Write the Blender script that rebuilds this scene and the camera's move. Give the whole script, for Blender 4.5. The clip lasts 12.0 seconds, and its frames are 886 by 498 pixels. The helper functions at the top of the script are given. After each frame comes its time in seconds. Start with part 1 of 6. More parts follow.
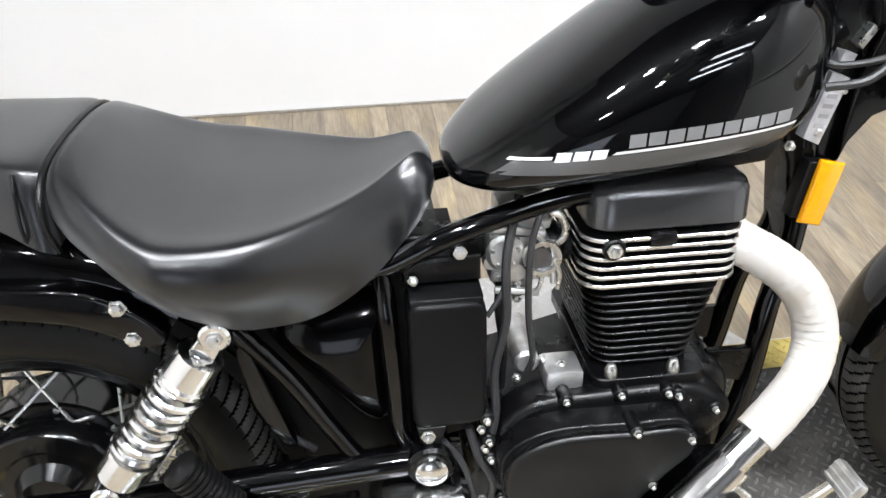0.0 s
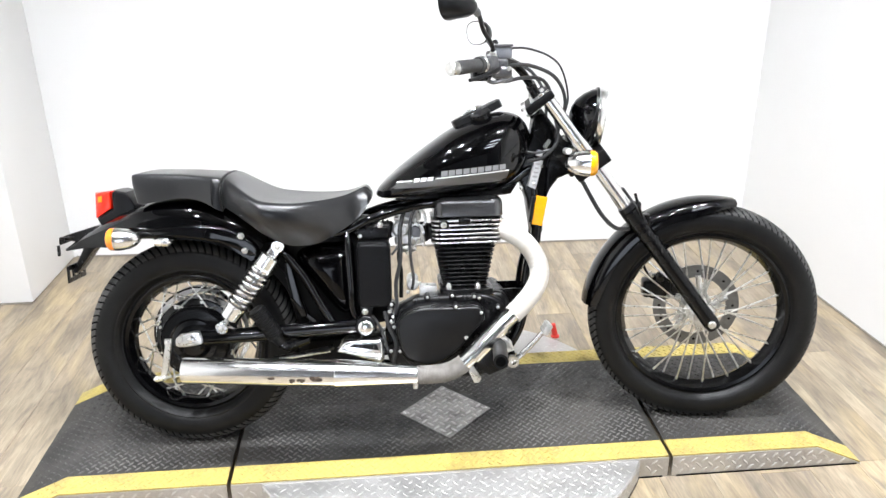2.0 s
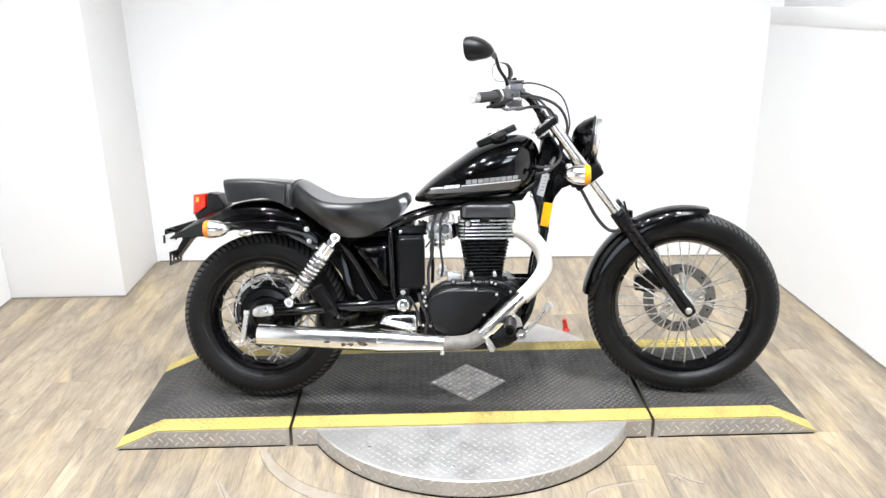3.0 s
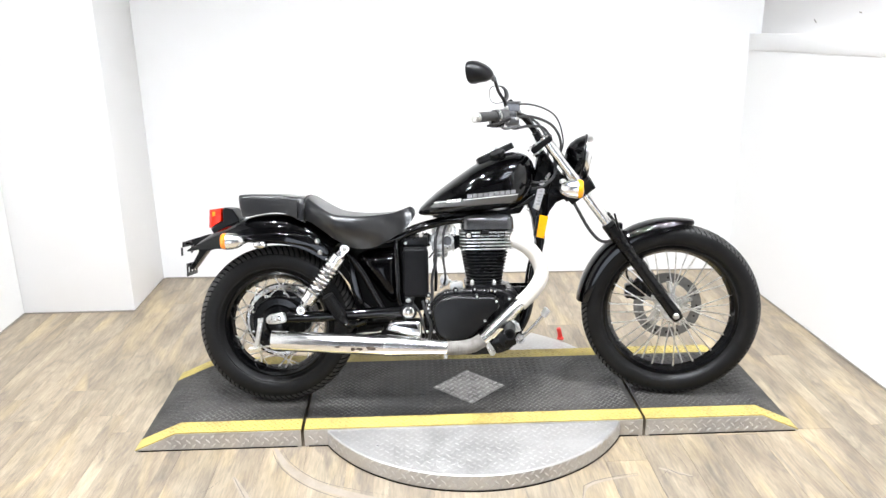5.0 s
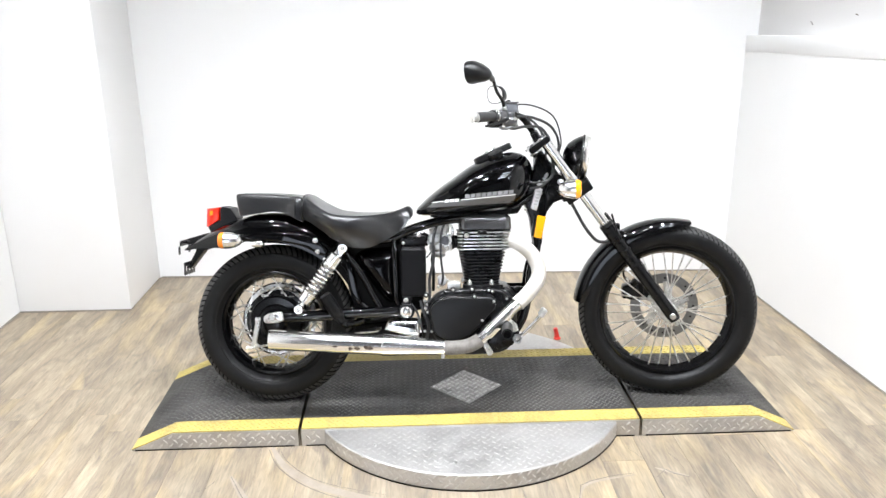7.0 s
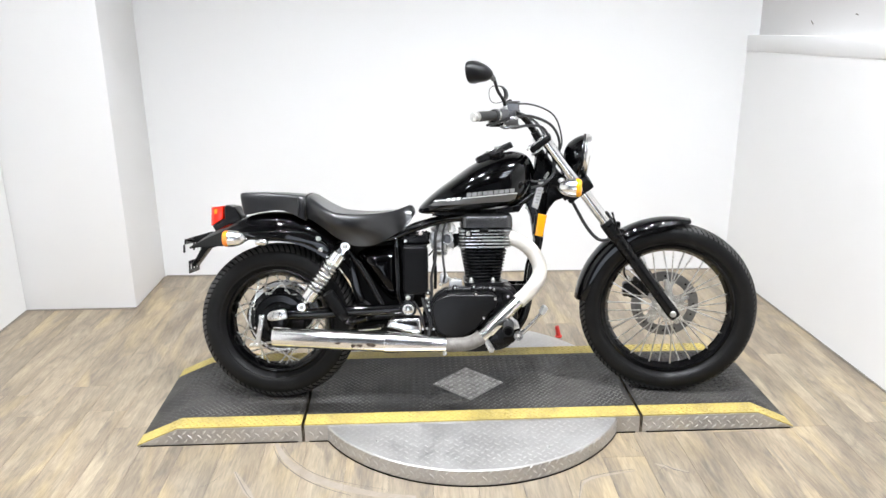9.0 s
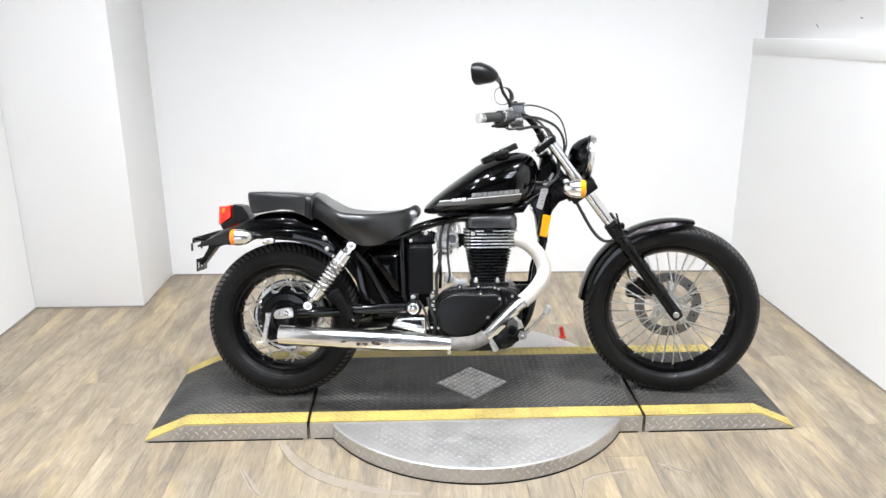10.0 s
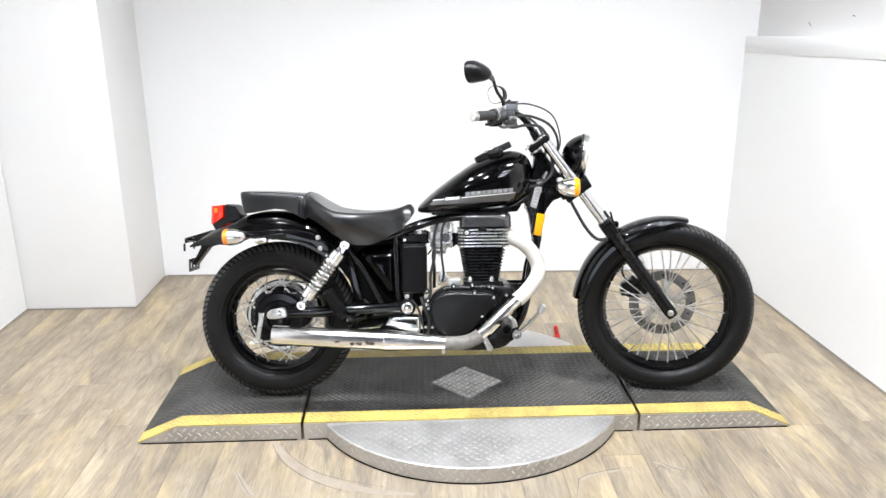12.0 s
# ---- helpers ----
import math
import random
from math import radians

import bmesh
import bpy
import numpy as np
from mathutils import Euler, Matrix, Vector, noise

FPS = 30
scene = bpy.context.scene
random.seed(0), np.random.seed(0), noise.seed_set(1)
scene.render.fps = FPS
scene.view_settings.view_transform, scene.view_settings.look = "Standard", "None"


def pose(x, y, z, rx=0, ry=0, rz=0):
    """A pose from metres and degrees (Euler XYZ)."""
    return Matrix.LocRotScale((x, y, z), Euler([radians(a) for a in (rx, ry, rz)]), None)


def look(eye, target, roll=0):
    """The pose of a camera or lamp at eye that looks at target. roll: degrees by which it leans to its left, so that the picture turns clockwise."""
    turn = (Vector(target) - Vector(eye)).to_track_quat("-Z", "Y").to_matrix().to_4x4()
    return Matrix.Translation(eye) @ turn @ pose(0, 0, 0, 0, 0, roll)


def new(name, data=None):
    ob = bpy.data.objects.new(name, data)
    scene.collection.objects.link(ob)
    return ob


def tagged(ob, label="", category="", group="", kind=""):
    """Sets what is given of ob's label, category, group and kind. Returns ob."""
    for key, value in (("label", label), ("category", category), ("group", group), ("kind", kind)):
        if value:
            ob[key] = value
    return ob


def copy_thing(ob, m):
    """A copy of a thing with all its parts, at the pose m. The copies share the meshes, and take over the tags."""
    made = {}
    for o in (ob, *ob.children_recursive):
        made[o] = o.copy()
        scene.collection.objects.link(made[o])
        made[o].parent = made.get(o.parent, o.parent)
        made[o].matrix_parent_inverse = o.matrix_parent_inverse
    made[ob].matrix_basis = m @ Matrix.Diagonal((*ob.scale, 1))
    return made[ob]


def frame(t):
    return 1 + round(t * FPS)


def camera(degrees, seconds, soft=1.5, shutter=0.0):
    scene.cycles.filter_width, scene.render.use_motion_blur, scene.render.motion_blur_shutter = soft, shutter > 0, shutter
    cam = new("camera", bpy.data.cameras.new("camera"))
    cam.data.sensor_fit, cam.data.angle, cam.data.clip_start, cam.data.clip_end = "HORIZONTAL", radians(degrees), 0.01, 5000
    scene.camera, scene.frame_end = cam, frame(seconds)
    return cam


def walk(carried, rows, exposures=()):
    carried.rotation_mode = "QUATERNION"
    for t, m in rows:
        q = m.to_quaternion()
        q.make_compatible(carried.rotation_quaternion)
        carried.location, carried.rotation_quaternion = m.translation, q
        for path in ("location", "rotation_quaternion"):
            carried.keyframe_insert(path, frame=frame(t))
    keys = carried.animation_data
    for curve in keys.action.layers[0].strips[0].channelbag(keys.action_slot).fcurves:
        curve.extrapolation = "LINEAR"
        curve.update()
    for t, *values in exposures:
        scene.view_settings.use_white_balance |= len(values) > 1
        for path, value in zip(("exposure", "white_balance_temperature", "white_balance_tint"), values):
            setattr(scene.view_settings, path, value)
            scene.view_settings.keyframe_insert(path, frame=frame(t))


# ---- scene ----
cam = camera(59.5, 12.0, 1.5)
PATH = [
    (0, (-0.285, -0.686, 1.309), (-0.060, 0.833, 0.006), -0.1),
    (0.5, (-0.201, -0.867, 1.332), (-0.190, 0.797, 0.249), -1.2),
    (1, (-0.188, -1.276, 1.417), (-0.235, 0.440, 0.401), -2.4),
    (1.5, (-0.119, -1.684, 1.458), (-0.173, 0.077, 0.537), -1.6),
    (2, (-0.158, -2.067, 1.486), (-0.005, -0.228, 0.729), -0.6),
    (2.5, (-0.178, -2.363, 1.533), (-0.096, -0.487, 0.860), -0.2),
    (3, (-0.128, -2.616, 1.535), (-0.088, -0.729, 0.874), -0.7),
    (3.2, (-0.157, -2.686, 1.532), (-0.095, -0.786, 0.908), -1.0),
    (5, (-0.187, -2.798, 1.543), (-0.115, -0.892, 0.942), -0.7),
    (5.5, (-0.193, -2.794, 1.541), (-0.109, -0.886, 0.949), -0.9),
    (6, (-0.197, -2.793, 1.542), (-0.117, -0.886, 0.944), -0.4),
    (6.5, (-0.199, -2.796, 1.542), (-0.114, -0.887, 0.95), -0.3),
    (7, (-0.196, -2.801, 1.543), (-0.112, -0.895, 0.942), -0.4),
    (9, (-0.188, -2.83, 1.543), (-0.115, -0.923, 0.943), -0.5),
    (9.5, (-0.188, -2.842, 1.539), (-0.115, -0.936, 0.937), -0.5),
    (10, (-0.186, -2.857, 1.543), (-0.128, -0.948, 0.948), -0.3),
    (10.5, (-0.182, -2.867, 1.536), (-0.121, -0.958, 0.944), -0.4),
    (11, (-0.182, -2.868, 1.536), (-0.12, -0.96, 0.939), -0.5),
    (11.5, (-0.187, -2.86, 1.533), (-0.125, -0.952, 0.938), -0.5),
    (12, (-0.186, -2.849, 1.535), (-0.112, -0.94, 0.941), -0.4),
]
SHOTS = [(0.0, -0.2), (1.0, -0.03), (2.5, 0.07), (5.0, 0.12), (7.0, 0.05), (9.0, -0.17), (9.8, -0.17), (12.0, -0.06)]
walk(cam, [(t, look(eye, target, roll)) for t, eye, target, roll in PATH], SHOTS)

# ---- world and lights ----
world = bpy.data.worlds.new("world")
scene.world = world
world.use_nodes = True
world.node_tree.nodes["Background"].inputs[0].default_value = (0.95, 0.97, 1.0, 1)
world.node_tree.nodes["Background"].inputs[1].default_value = 0.3

CEIL = 3.9


# ---- small geometry tools ----
def mesh_of(bm, name, mats, sharp=0.6):
    bmesh.ops.recalc_face_normals(bm, faces=bm.faces)
    for f in bm.faces:
        f.smooth = True
    for e in bm.edges:
        if len(e.link_faces) == 2 and e.calc_face_angle(0) > sharp:
            e.smooth = False
    me = bpy.data.meshes.new(name)
    bm.to_mesh(me)
    bm.free()
    for m in (mats if isinstance(mats, (list, tuple)) else [mats]):
        me.materials.append(m)
    return me


def part(name, bm, material, parent, label="", m=None, sharp=0.6):
    if m is not None:
        bmesh.ops.transform(bm, matrix=m, verts=bm.verts)
    ob = new(name, mesh_of(bm, name, material, sharp))
    ob.parent = parent
    if label:
        tagged(ob, label)
    return ob


def add_box(bm, c, s, bevel=0.0, m=None, seg=2):
    g = bmesh.ops.create_cube(bm, size=1)
    vs = g["verts"]
    bmesh.ops.scale(bm, vec=s, verts=vs)
    if bevel:
        es = list({e for v in vs for e in v.link_edges})
        r = bmesh.ops.bevel(bm, geom=es, offset=bevel, segments=seg, profile=0.5, affect="EDGES")
        vs = list({v for f in r["faces"] for v in f.verts} | {v for v in vs if v.is_valid})
    bmesh.ops.translate(bm, vec=c, verts=vs)
    if m is not None:
        bmesh.ops.transform(bm, matrix=m, verts=vs)
    return vs


def box(c, s, bevel=0.0, m=None, seg=2):
    bm = bmesh.new()
    add_box(bm, c, s, bevel, m, seg)
    return bm


def basis(a, b):
    """A frame with z from a to b, at a."""
    d = (Vector(b) - Vector(a)).normalized()
    return Matrix.Translation(a) @ d.to_track_quat("Z", "Y").to_matrix().to_4x4()


def add_lathe(bm, prof, m=None, n=32, closed=False):
    """prof: (height, radius) along z."""
    rings = []
    for h, r in prof:
        if r < 1e-6:
            rings.append([bm.verts.new((0, 0, h))])
        else:
            rings.append([bm.verts.new((r * math.cos(2 * math.pi * k / n), r * math.sin(2 * math.pi * k / n), h)) for k in range(n)])
    pairs = list(zip(rings, rings[1:]))
    if closed:
        pairs.append((rings[-1], rings[0]))
    for a, b in pairs:
        for k in range(n):
            q = [a[k % len(a)], a[(k + 1) % len(a)], b[(k + 1) % len(b)], b[k % len(b)]]
            q = list(dict.fromkeys(q))
            if len(q) > 2:
                bm.faces.new(q)
    vs = [v for r in rings for v in r]
    if m is not None:
        bmesh.ops.transform(bm, matrix=m, verts=vs)
    return vs


def lathe(prof, m=None, n=32, closed=False):
    bm = bmesh.new()
    add_lathe(bm, prof, m, n, closed)
    return bm


def rod(a, b, r, n=16, bevel=0.0, bm=None):
    """A capped cylinder from a to b."""
    bm = bm or bmesh.new()
    L = (Vector(b) - Vector(a)).length
    e = min(bevel, r * 0.9, L * 0.4)
    prof = [(0, 0), (0, r - e), (e, r), (L - e, r), (L, r - e), (L, 0)] if e else [(0, 0), (0, r), (L, r), (L, 0)]
    add_lathe(bm, prof, basis(a, b), n)
    return bm


def spline(pts, k=8, closed=False):
    """Catmull-Rom through pts (any length of tuples)."""
    P = [np.array(p, float) for p in pts]
    n = len(P)
    out = []
    for i in range(n if closed else n - 1):
        p1, p2 = P[i], P[(i + 1) % n]
        p0 = P[i - 1] if (closed or i) else 2 * p1 - p2
        p3 = P[(i + 2) % n] if (closed or i + 2 < n) else 2 * p2 - p1
        for j in range(k):
            t = j / k
            out.append(0.5 * (2 * p1 + (p2 - p0) * t + (2 * p0 - 5 * p1 + 4 * p2 - p3) * t * t + (3 * p1 - p0 - 3 * p2 + p3) * t ** 3))
    if not closed:
        out.append(P[-1])
    return out


def tube(pts, r, n=12, k=8, bm=None, caps=True, smooth=True):
    """A sweep along pts; r is a number or a function of 0..1."""
    bm = bm or bmesh.new()
    C = [Vector(p) for p in (spline(pts, k) if smooth else pts)]
    rf = r if callable(r) else (lambda s: r)
    up = Vector((0.123, 0.97, 0.21)).normalized()
    rings = []
    L = [0.0]
    for a, b in zip(C, C[1:]):
        L.append(L[-1] + (b - a).length)
    for i, c in enumerate(C):
        d = (C[min(i + 1, len(C) - 1)] - C[max(i - 1, 0)]).normalized()
        up = (up - d * up.dot(d)).normalized()
        w = d.cross(up)
        rr = rf(L[i] / L[-1])
        rings.append([bm.verts.new(c + rr * (math.cos(2 * math.pi * j / n) * up + math.sin(2 * math.pi * j / n) * w)) for j in range(n)])
    for a, b in zip(rings, rings[1:]):
        for j in range(n):
            bm.faces.new((a[j], a[(j + 1) % n], b[(j + 1) % n], b[j]))
    if caps:
        bm.faces.new(rings[0][::-1])
        bm.faces.new(rings[-1])
    return bm


def loft(rings, caps=True, bm=None):
    bm = bm or bmesh.new()
    R = [[bm.verts.new(p) for p in r] for r in rings]
    n = len(R[0])
    for a, b in zip(R, R[1:]):
        for j in range(n):
            bm.faces.new((a[j], a[(j + 1) % n], b[(j + 1) % n], b[j]))
    if caps:
        bm.faces.new(R[0][::-1])
        bm.faces.new(R[-1])
    return bm


def slab(outline, y0, y1, bevel=0.004, smooth=0, seg=3):
    """An outline in (x, z) given depth from y0 (the outer face, rounded) to y1."""
    pts = [tuple(p) for p in spline(outline, smooth, True)] if smooth else outline
    cx = sum(p[0] for p in pts) / len(pts)
    cz = sum(p[1] for p in pts) / len(pts)
    d = 1 if y1 > y0 else -1
    n = len(pts)
    # inward normals of the outline
    area = sum(pts[i][0] * pts[(i + 1) % n][1] - pts[(i + 1) % n][0] * pts[i][1] for i in range(n))
    s = 1 if area > 0 else -1
    inn = []
    for i in range(n):
        e1 = np.array(pts[i]) - np.array(pts[i - 1])
        e2 = np.array(pts[(i + 1) % n]) - np.array(pts[i])
        e1, e2 = e1 / (np.linalg.norm(e1) + 1e-9), e2 / (np.linalg.norm(e2) + 1e-9)
        v = np.array((-(e1 + e2)[1], (e1 + e2)[0])) * s
        q = v / (np.linalg.norm(v) + 1e-9)
        inn.append(q / max(0.5, math.sqrt(max(0.0, (1 + e1.dot(e2)) / 2))))
    rings = [[(p[0], y1, p[1]) for p in pts]]
    for j in range(seg + 1):
        a = j / seg * math.pi / 2
        off, dep = bevel * (1 - math.cos(a)), bevel * (1 - math.sin(a))
        rings.append([(p[0] + q[0] * off, y0 + d * dep, p[1] + q[1] * off) for p, q in zip(pts, inn)])
    return loft(rings)


def thing(name, label, category, m=None, group="", kind=""):
    ob = new(name)
    ob.empty_display_size = 0.1
    if m is not None:
        ob.matrix_world = m
    return tagged(ob, label, category, group, kind)


# ---- materials ----
def material(name, colour, rough=0.5, metal=0.0, grain=0.0, grain_size=200.0, stain=0.0, stain_size=6.0, bump=0.0, bump_size=300.0, coat=0.0, second=None, rough_var=0.0, spec=0.5, coat_rough=0.03, sheen=0.0):
    m = bpy.data.materials.new(name)
    m.use_nodes = True
    N, Lk = m.node_tree.nodes, m.node_tree.links
    b = N["Principled BSDF"]
    b.inputs["Base Color"].default_value = (*colour, 1)
    b.inputs["Roughness"].default_value = rough
    b.inputs["Metallic"].default_value = metal
    b.inputs["Specular IOR Level"].default_value = spec
    b.inputs["Coat Weight"].default_value = coat
    b.inputs["Coat Roughness"].default_value = coat_rough
    b.inputs["Sheen Weight"].default_value = sheen
    b.inputs["Sheen Roughness"].default_value = 0.35
    geo = N.new("ShaderNodeTexCoord")

    def tex(size, detail=4.0):
        t = N.new("ShaderNodeTexNoise")
        t.inputs["Scale"].default_value = size
        t.inputs["Detail"].default_value = detail
        Lk.new(geo.outputs["Object"], t.inputs["Vector"])
        return t.outputs["Fac"]

    def ramp(fac, lo, hi, a=0.35, c=0.65):
        r = N.new("ShaderNodeMapRange")
        r.inputs["From Min"].default_value, r.inputs["From Max"].default_value = a, c
        r.inputs["To Min"].default_value, r.inputs["To Max"].default_value = lo, hi
        Lk.new(fac, r.inputs["Value"])
        return r.outputs["Result"]

    col = None
    if stain or grain:
        mix = N.new("ShaderNodeMix")
        mix.data_type = "RGBA"
        mix.inputs["A"].default_value = (*colour, 1)
        mix.inputs["B"].default_value = (*(second or tuple(0.45 * c for c in colour)), 1)
        f = N.new("ShaderNodeMath")
        f.operation = "ADD"
        f.use_clamp = True
        f.inputs[0].default_value = f.inputs[1].default_value = 0
        if stain:
            Lk.new(ramp(tex(stain_size, 6), 0, stain, 0.42, 0.72), f.inputs[0])
        if grain:
            Lk.new(ramp(tex(grain_size, 3), 0, grain), f.inputs[1])
        Lk.new(f.outputs[0], mix.inputs["Factor"])
        Lk.new(mix.outputs["Result"], b.inputs["Base Color"])
    if rough_var:
        Lk.new(ramp(tex(stain_size * 2.3, 5), rough, rough + rough_var), b.inputs["Roughness"])
    if bump:
        bp = N.new("ShaderNodeBump")
        bp.inputs["Strength"].default_value = bump
        bp.inputs["Distance"].default_value = 0.002
        Lk.new(tex(bump_size, 2), bp.inputs["Height"])
        Lk.new(bp.outputs["Normal"], b.inputs["Normal"])
    return m


PAINT = material("black_gloss_paint", (0.0006, 0.0006, 0.0008), 0.3, coat=0.8, rough_var=0.05, stain_size=9, spec=0.02)
SATIN = material("satin_black_engine_paint", (0.002, 0.002, 0.0024), 0.25, stain=0.5, stain_size=14, second=(0.004, 0.0038, 0.0036), rough_var=0.1, bump=0.03, bump_size=700, spec=0.28)
ROCKER = material("satin_black_rocker_paint", (0.11, 0.11, 0.113), 0.26, 0.75, stain=0.25, stain_size=5, spec=0.6)
SEMI = material("semi_gloss_black_frame_paint", (0.001, 0.001, 0.0012), 0.2, coat=0.12, spec=0.22, rough_var=0.1, stain_size=12)
VINYL = material("black_seat_vinyl", (0.002, 0.0022, 0.003), 0.3, grain=0.5, grain_size=900, second=(0.004, 0.0044, 0.0056), bump=0.05, bump_size=420, spec=0.65, sheen=0.22)
RUBBER = material("black_tyre_rubber", (0.0035, 0.0035, 0.0037), 0.42, stain=0.6, stain_size=16, second=(0.008, 0.0078, 0.0076), grain=0.2, grain_size=400, bump=0.1, bump_size=500, spec=0.22)
TREADR = material("dusty_tread_rubber", (0.022, 0.022, 0.022), 0.6, stain=0.8, stain_size=9, second=(0.085, 0.083, 0.08), grain=0.3, grain_size=300, bump=0.15, bump_size=400, spec=0.25)
PLASTIC = material("black_plastic", (0.004, 0.004, 0.0045), 0.32, grain=0.4, grain_size=500, second=(0.008, 0.008, 0.0085), bump=0.04, bump_size=800, spec=0.26)
GREYPL = material("grey_grip_rubber", (0.05, 0.05, 0.05), 0.75, grain=0.5, grain_size=400, bump=0.3, bump_size=500)
CHROME = material("chrome", (0.88, 0.88, 0.87), 0.13, 1.0, stain=0.25, stain_size=10, second=(0.55, 0.54, 0.52), rough_var=0.08)
STEEL = material("zinc_bolts", (0.75, 0.75, 0.73), 0.24, 1.0, stain=0.5, stain_size=60, second=(0.5, 0.49, 0.46), rough_var=0.15)
ALU = material("cast_aluminium", (0.74, 0.74, 0.73), 0.34, 0.9, stain=0.7, stain_size=40, second=(0.36, 0.352, 0.34), bump=0.3, bump_size=300)
BRIGHT = material("machined_aluminium_edge", (0.86, 0.86, 0.85), 0.22, 1.0, rough_var=0.1)
WRAP = material("white_exhaust_wrap", (0.56, 0.545, 0.52), 0.92, stain=0.6, stain_size=22, second=(0.55, 0.5, 0.42), grain=0.4, grain_size=700, bump=0.6, bump_size=900)
WRAPG = material("silver_exhaust_wrap", (0.2, 0.188, 0.172), 0.7, 0.1, stain=0.8, stain_size=30, second=(0.09, 0.08, 0.068), bump=0.5, bump_size=700)
DISC = material("brushed_brake_steel", (0.24, 0.24, 0.237), 0.38, 1.0, stain=0.4, stain_size=50, rough_var=0.1)
AMBER = material("amber_lens", (0.9, 0.4, 0.004), 0.15, coat=0.6, grain=0.25, grain_size=160, second=(0.8, 0.28, 0.004))
ORANGE = material("orange_lens", (0.85, 0.23, 0.006), 0.15, coat=0.8, grain=0.25, grain_size=160, second=(0.8, 0.22, 0.01))
RED = material("red_lens", (0.85, 0.03, 0.012), 0.2, spec=0.3, coat=0.2, grain=0.3, grain_size=140, second=(0.55, 0.01, 0.008))
DECAL = material("silver_decal", (0.3, 0.3, 0.305), 0.35, 0.3, grain=0.2, grain_size=900)
DECALB = material("pale_grey_print", (0.42, 0.42, 0.43), 0.5, grain=0.3, grain_size=900)
DECALW = material("white_decal", (0.8, 0.8, 0.8), 0.35)
DECALG = material("dark_grey_decal", (0.12, 0.119, 0.117), 0.3, 0.3, grain=0.3, grain_size=900)
STICKER = material("silver_label", (0.72, 0.72, 0.74), 0.4, 0.4, grain=0.5, grain_size=90, second=(0.45, 0.45, 0.47))
MIRROR = material("mirror_glass", (0.95, 0.95, 0.95), 0.01, 1.0)
GLASS = material("headlight_glass", (0.9, 0.92, 0.93), 0.04, 0.0, coat=1.0)
REDPL = material("red_plastic_handle", (0.7, 0.03, 0.02), 0.4, coat=0.3)
WALL = material("white_wall_paint", (0.87, 0.87, 0.865), 0.62, stain=0.1, stain_size=1.7, second=(0.74, 0.73, 0.71), bump=0.08, bump_size=120)
WALLG = material("pale_grey_wall_paint", (0.68, 0.67, 0.66), 0.7, stain=0.2, stain_size=1.2, second=(0.58, 0.565, 0.555), bump=0.08, bump_size=120)
WALLD = material("grey_hall_wall_paint", (0.2, 0.2, 0.205), 0.7, stain=0.3, stain_size=1.5)
CEILM = material("ceiling_paint", (0.06, 0.06, 0.062), 0.85, stain=0.15, stain_size=2)
LAMPW = material("lamp_housing_white", (0.8, 0.8, 0.8), 0.4)
TREAD = material("black_tread_paint", (0.011, 0.011, 0.011), 0.42, stain=0.75, stain_size=3.5, second=(0.058, 0.053, 0.047), grain=0.35, grain_size=260, rough_var=0.18, bump=0.15, bump_size=400)
YELLOW = material("yellow_stripe_paint", (0.54, 0.425, 0.11), 0.5, stain=0.6, stain_size=9, second=(0.28, 0.22, 0.09), grain=0.35, grain_size=110, bump=0.1, bump_size=300)
PLATE = material("aluminium_tread_plate", (0.6, 0.59, 0.575), 0.4, 0.85, stain=0.6, stain_size=4.5, second=(0.4, 0.385, 0.37), grain=0.25, grain_size=180, rough_var=0.15, bump=0.15, bump_size=350)
LUG = material("polished_tread_lugs", (0.62, 0.612, 0.597), 0.38, 0.85, stain=0.6, stain_size=6, second=(0.5, 0.49, 0.47), rough_var=0.14)
LUGB = material("worn_black_tread_lugs", (0.05, 0.049, 0.05), 0.3, stain=0.8, stain_size=5, second=(0.18, 0.172, 0.162), rough_var=0.15)
RIM = material("black_rim_paint", (0.0008, 0.0008, 0.001), 0.18, rough_var=0.05, stain_size=14, spec=0.22, coat=0.12)
INNER = material("dull_black_plastic", (0.0025, 0.0025, 0.0027), 0.5, grain=0.4, grain_size=500, second=(0.005, 0.005, 0.005), spec=0.12)
PERCH = material("dark_cast_metal", (0.16, 0.16, 0.165), 0.32, 0.8, stain=0.6, stain_size=50, second=(0.06, 0.06, 0.062), bump=0.1, bump_size=400)
RESV = material("grey_reservoir_plastic", (0.16, 0.165, 0.18), 0.22, stain=0.5, stain_size=40, second=(0.06, 0.062, 0.07))
CABLE = material("grey_black_cable_sheath", (0.02, 0.02, 0.021), 0.4, grain=0.4, grain_size=300, second=(0.035, 0.035, 0.036))
HALL = material("white_hall_wall_paint", (0.4, 0.41, 0.43), 0.7, stain=0.2, stain_size=1.5, second=(0.33, 0.33, 0.34))
BOXM = material("black_moulded_plastic", (0.003, 0.003, 0.0034), 0.4, grain=0.4, grain_size=500, second=(0.005, 0.005, 0.0055), bump=0.05, bump_size=800, spec=0.16)
DRUMM = material("satin_black_drum_paint", (0.002, 0.002, 0.0022), 0.16, stain=0.3, stain_size=20, second=(0.004, 0.004, 0.004), spec=0.4)
WORN = material("worn_pale_floor", (0.33, 0.285, 0.235), 0.5, stain=0.9, stain_size=14, second=(0.26, 0.215, 0.17), grain=0.3, grain_size=120)
HATCH = material("soiled_aluminium_hatch", (0.42, 0.41, 0.4), 0.48, 0.75, stain=0.7, stain_size=16, second=(0.16, 0.15, 0.145), grain=0.3, grain_size=150)
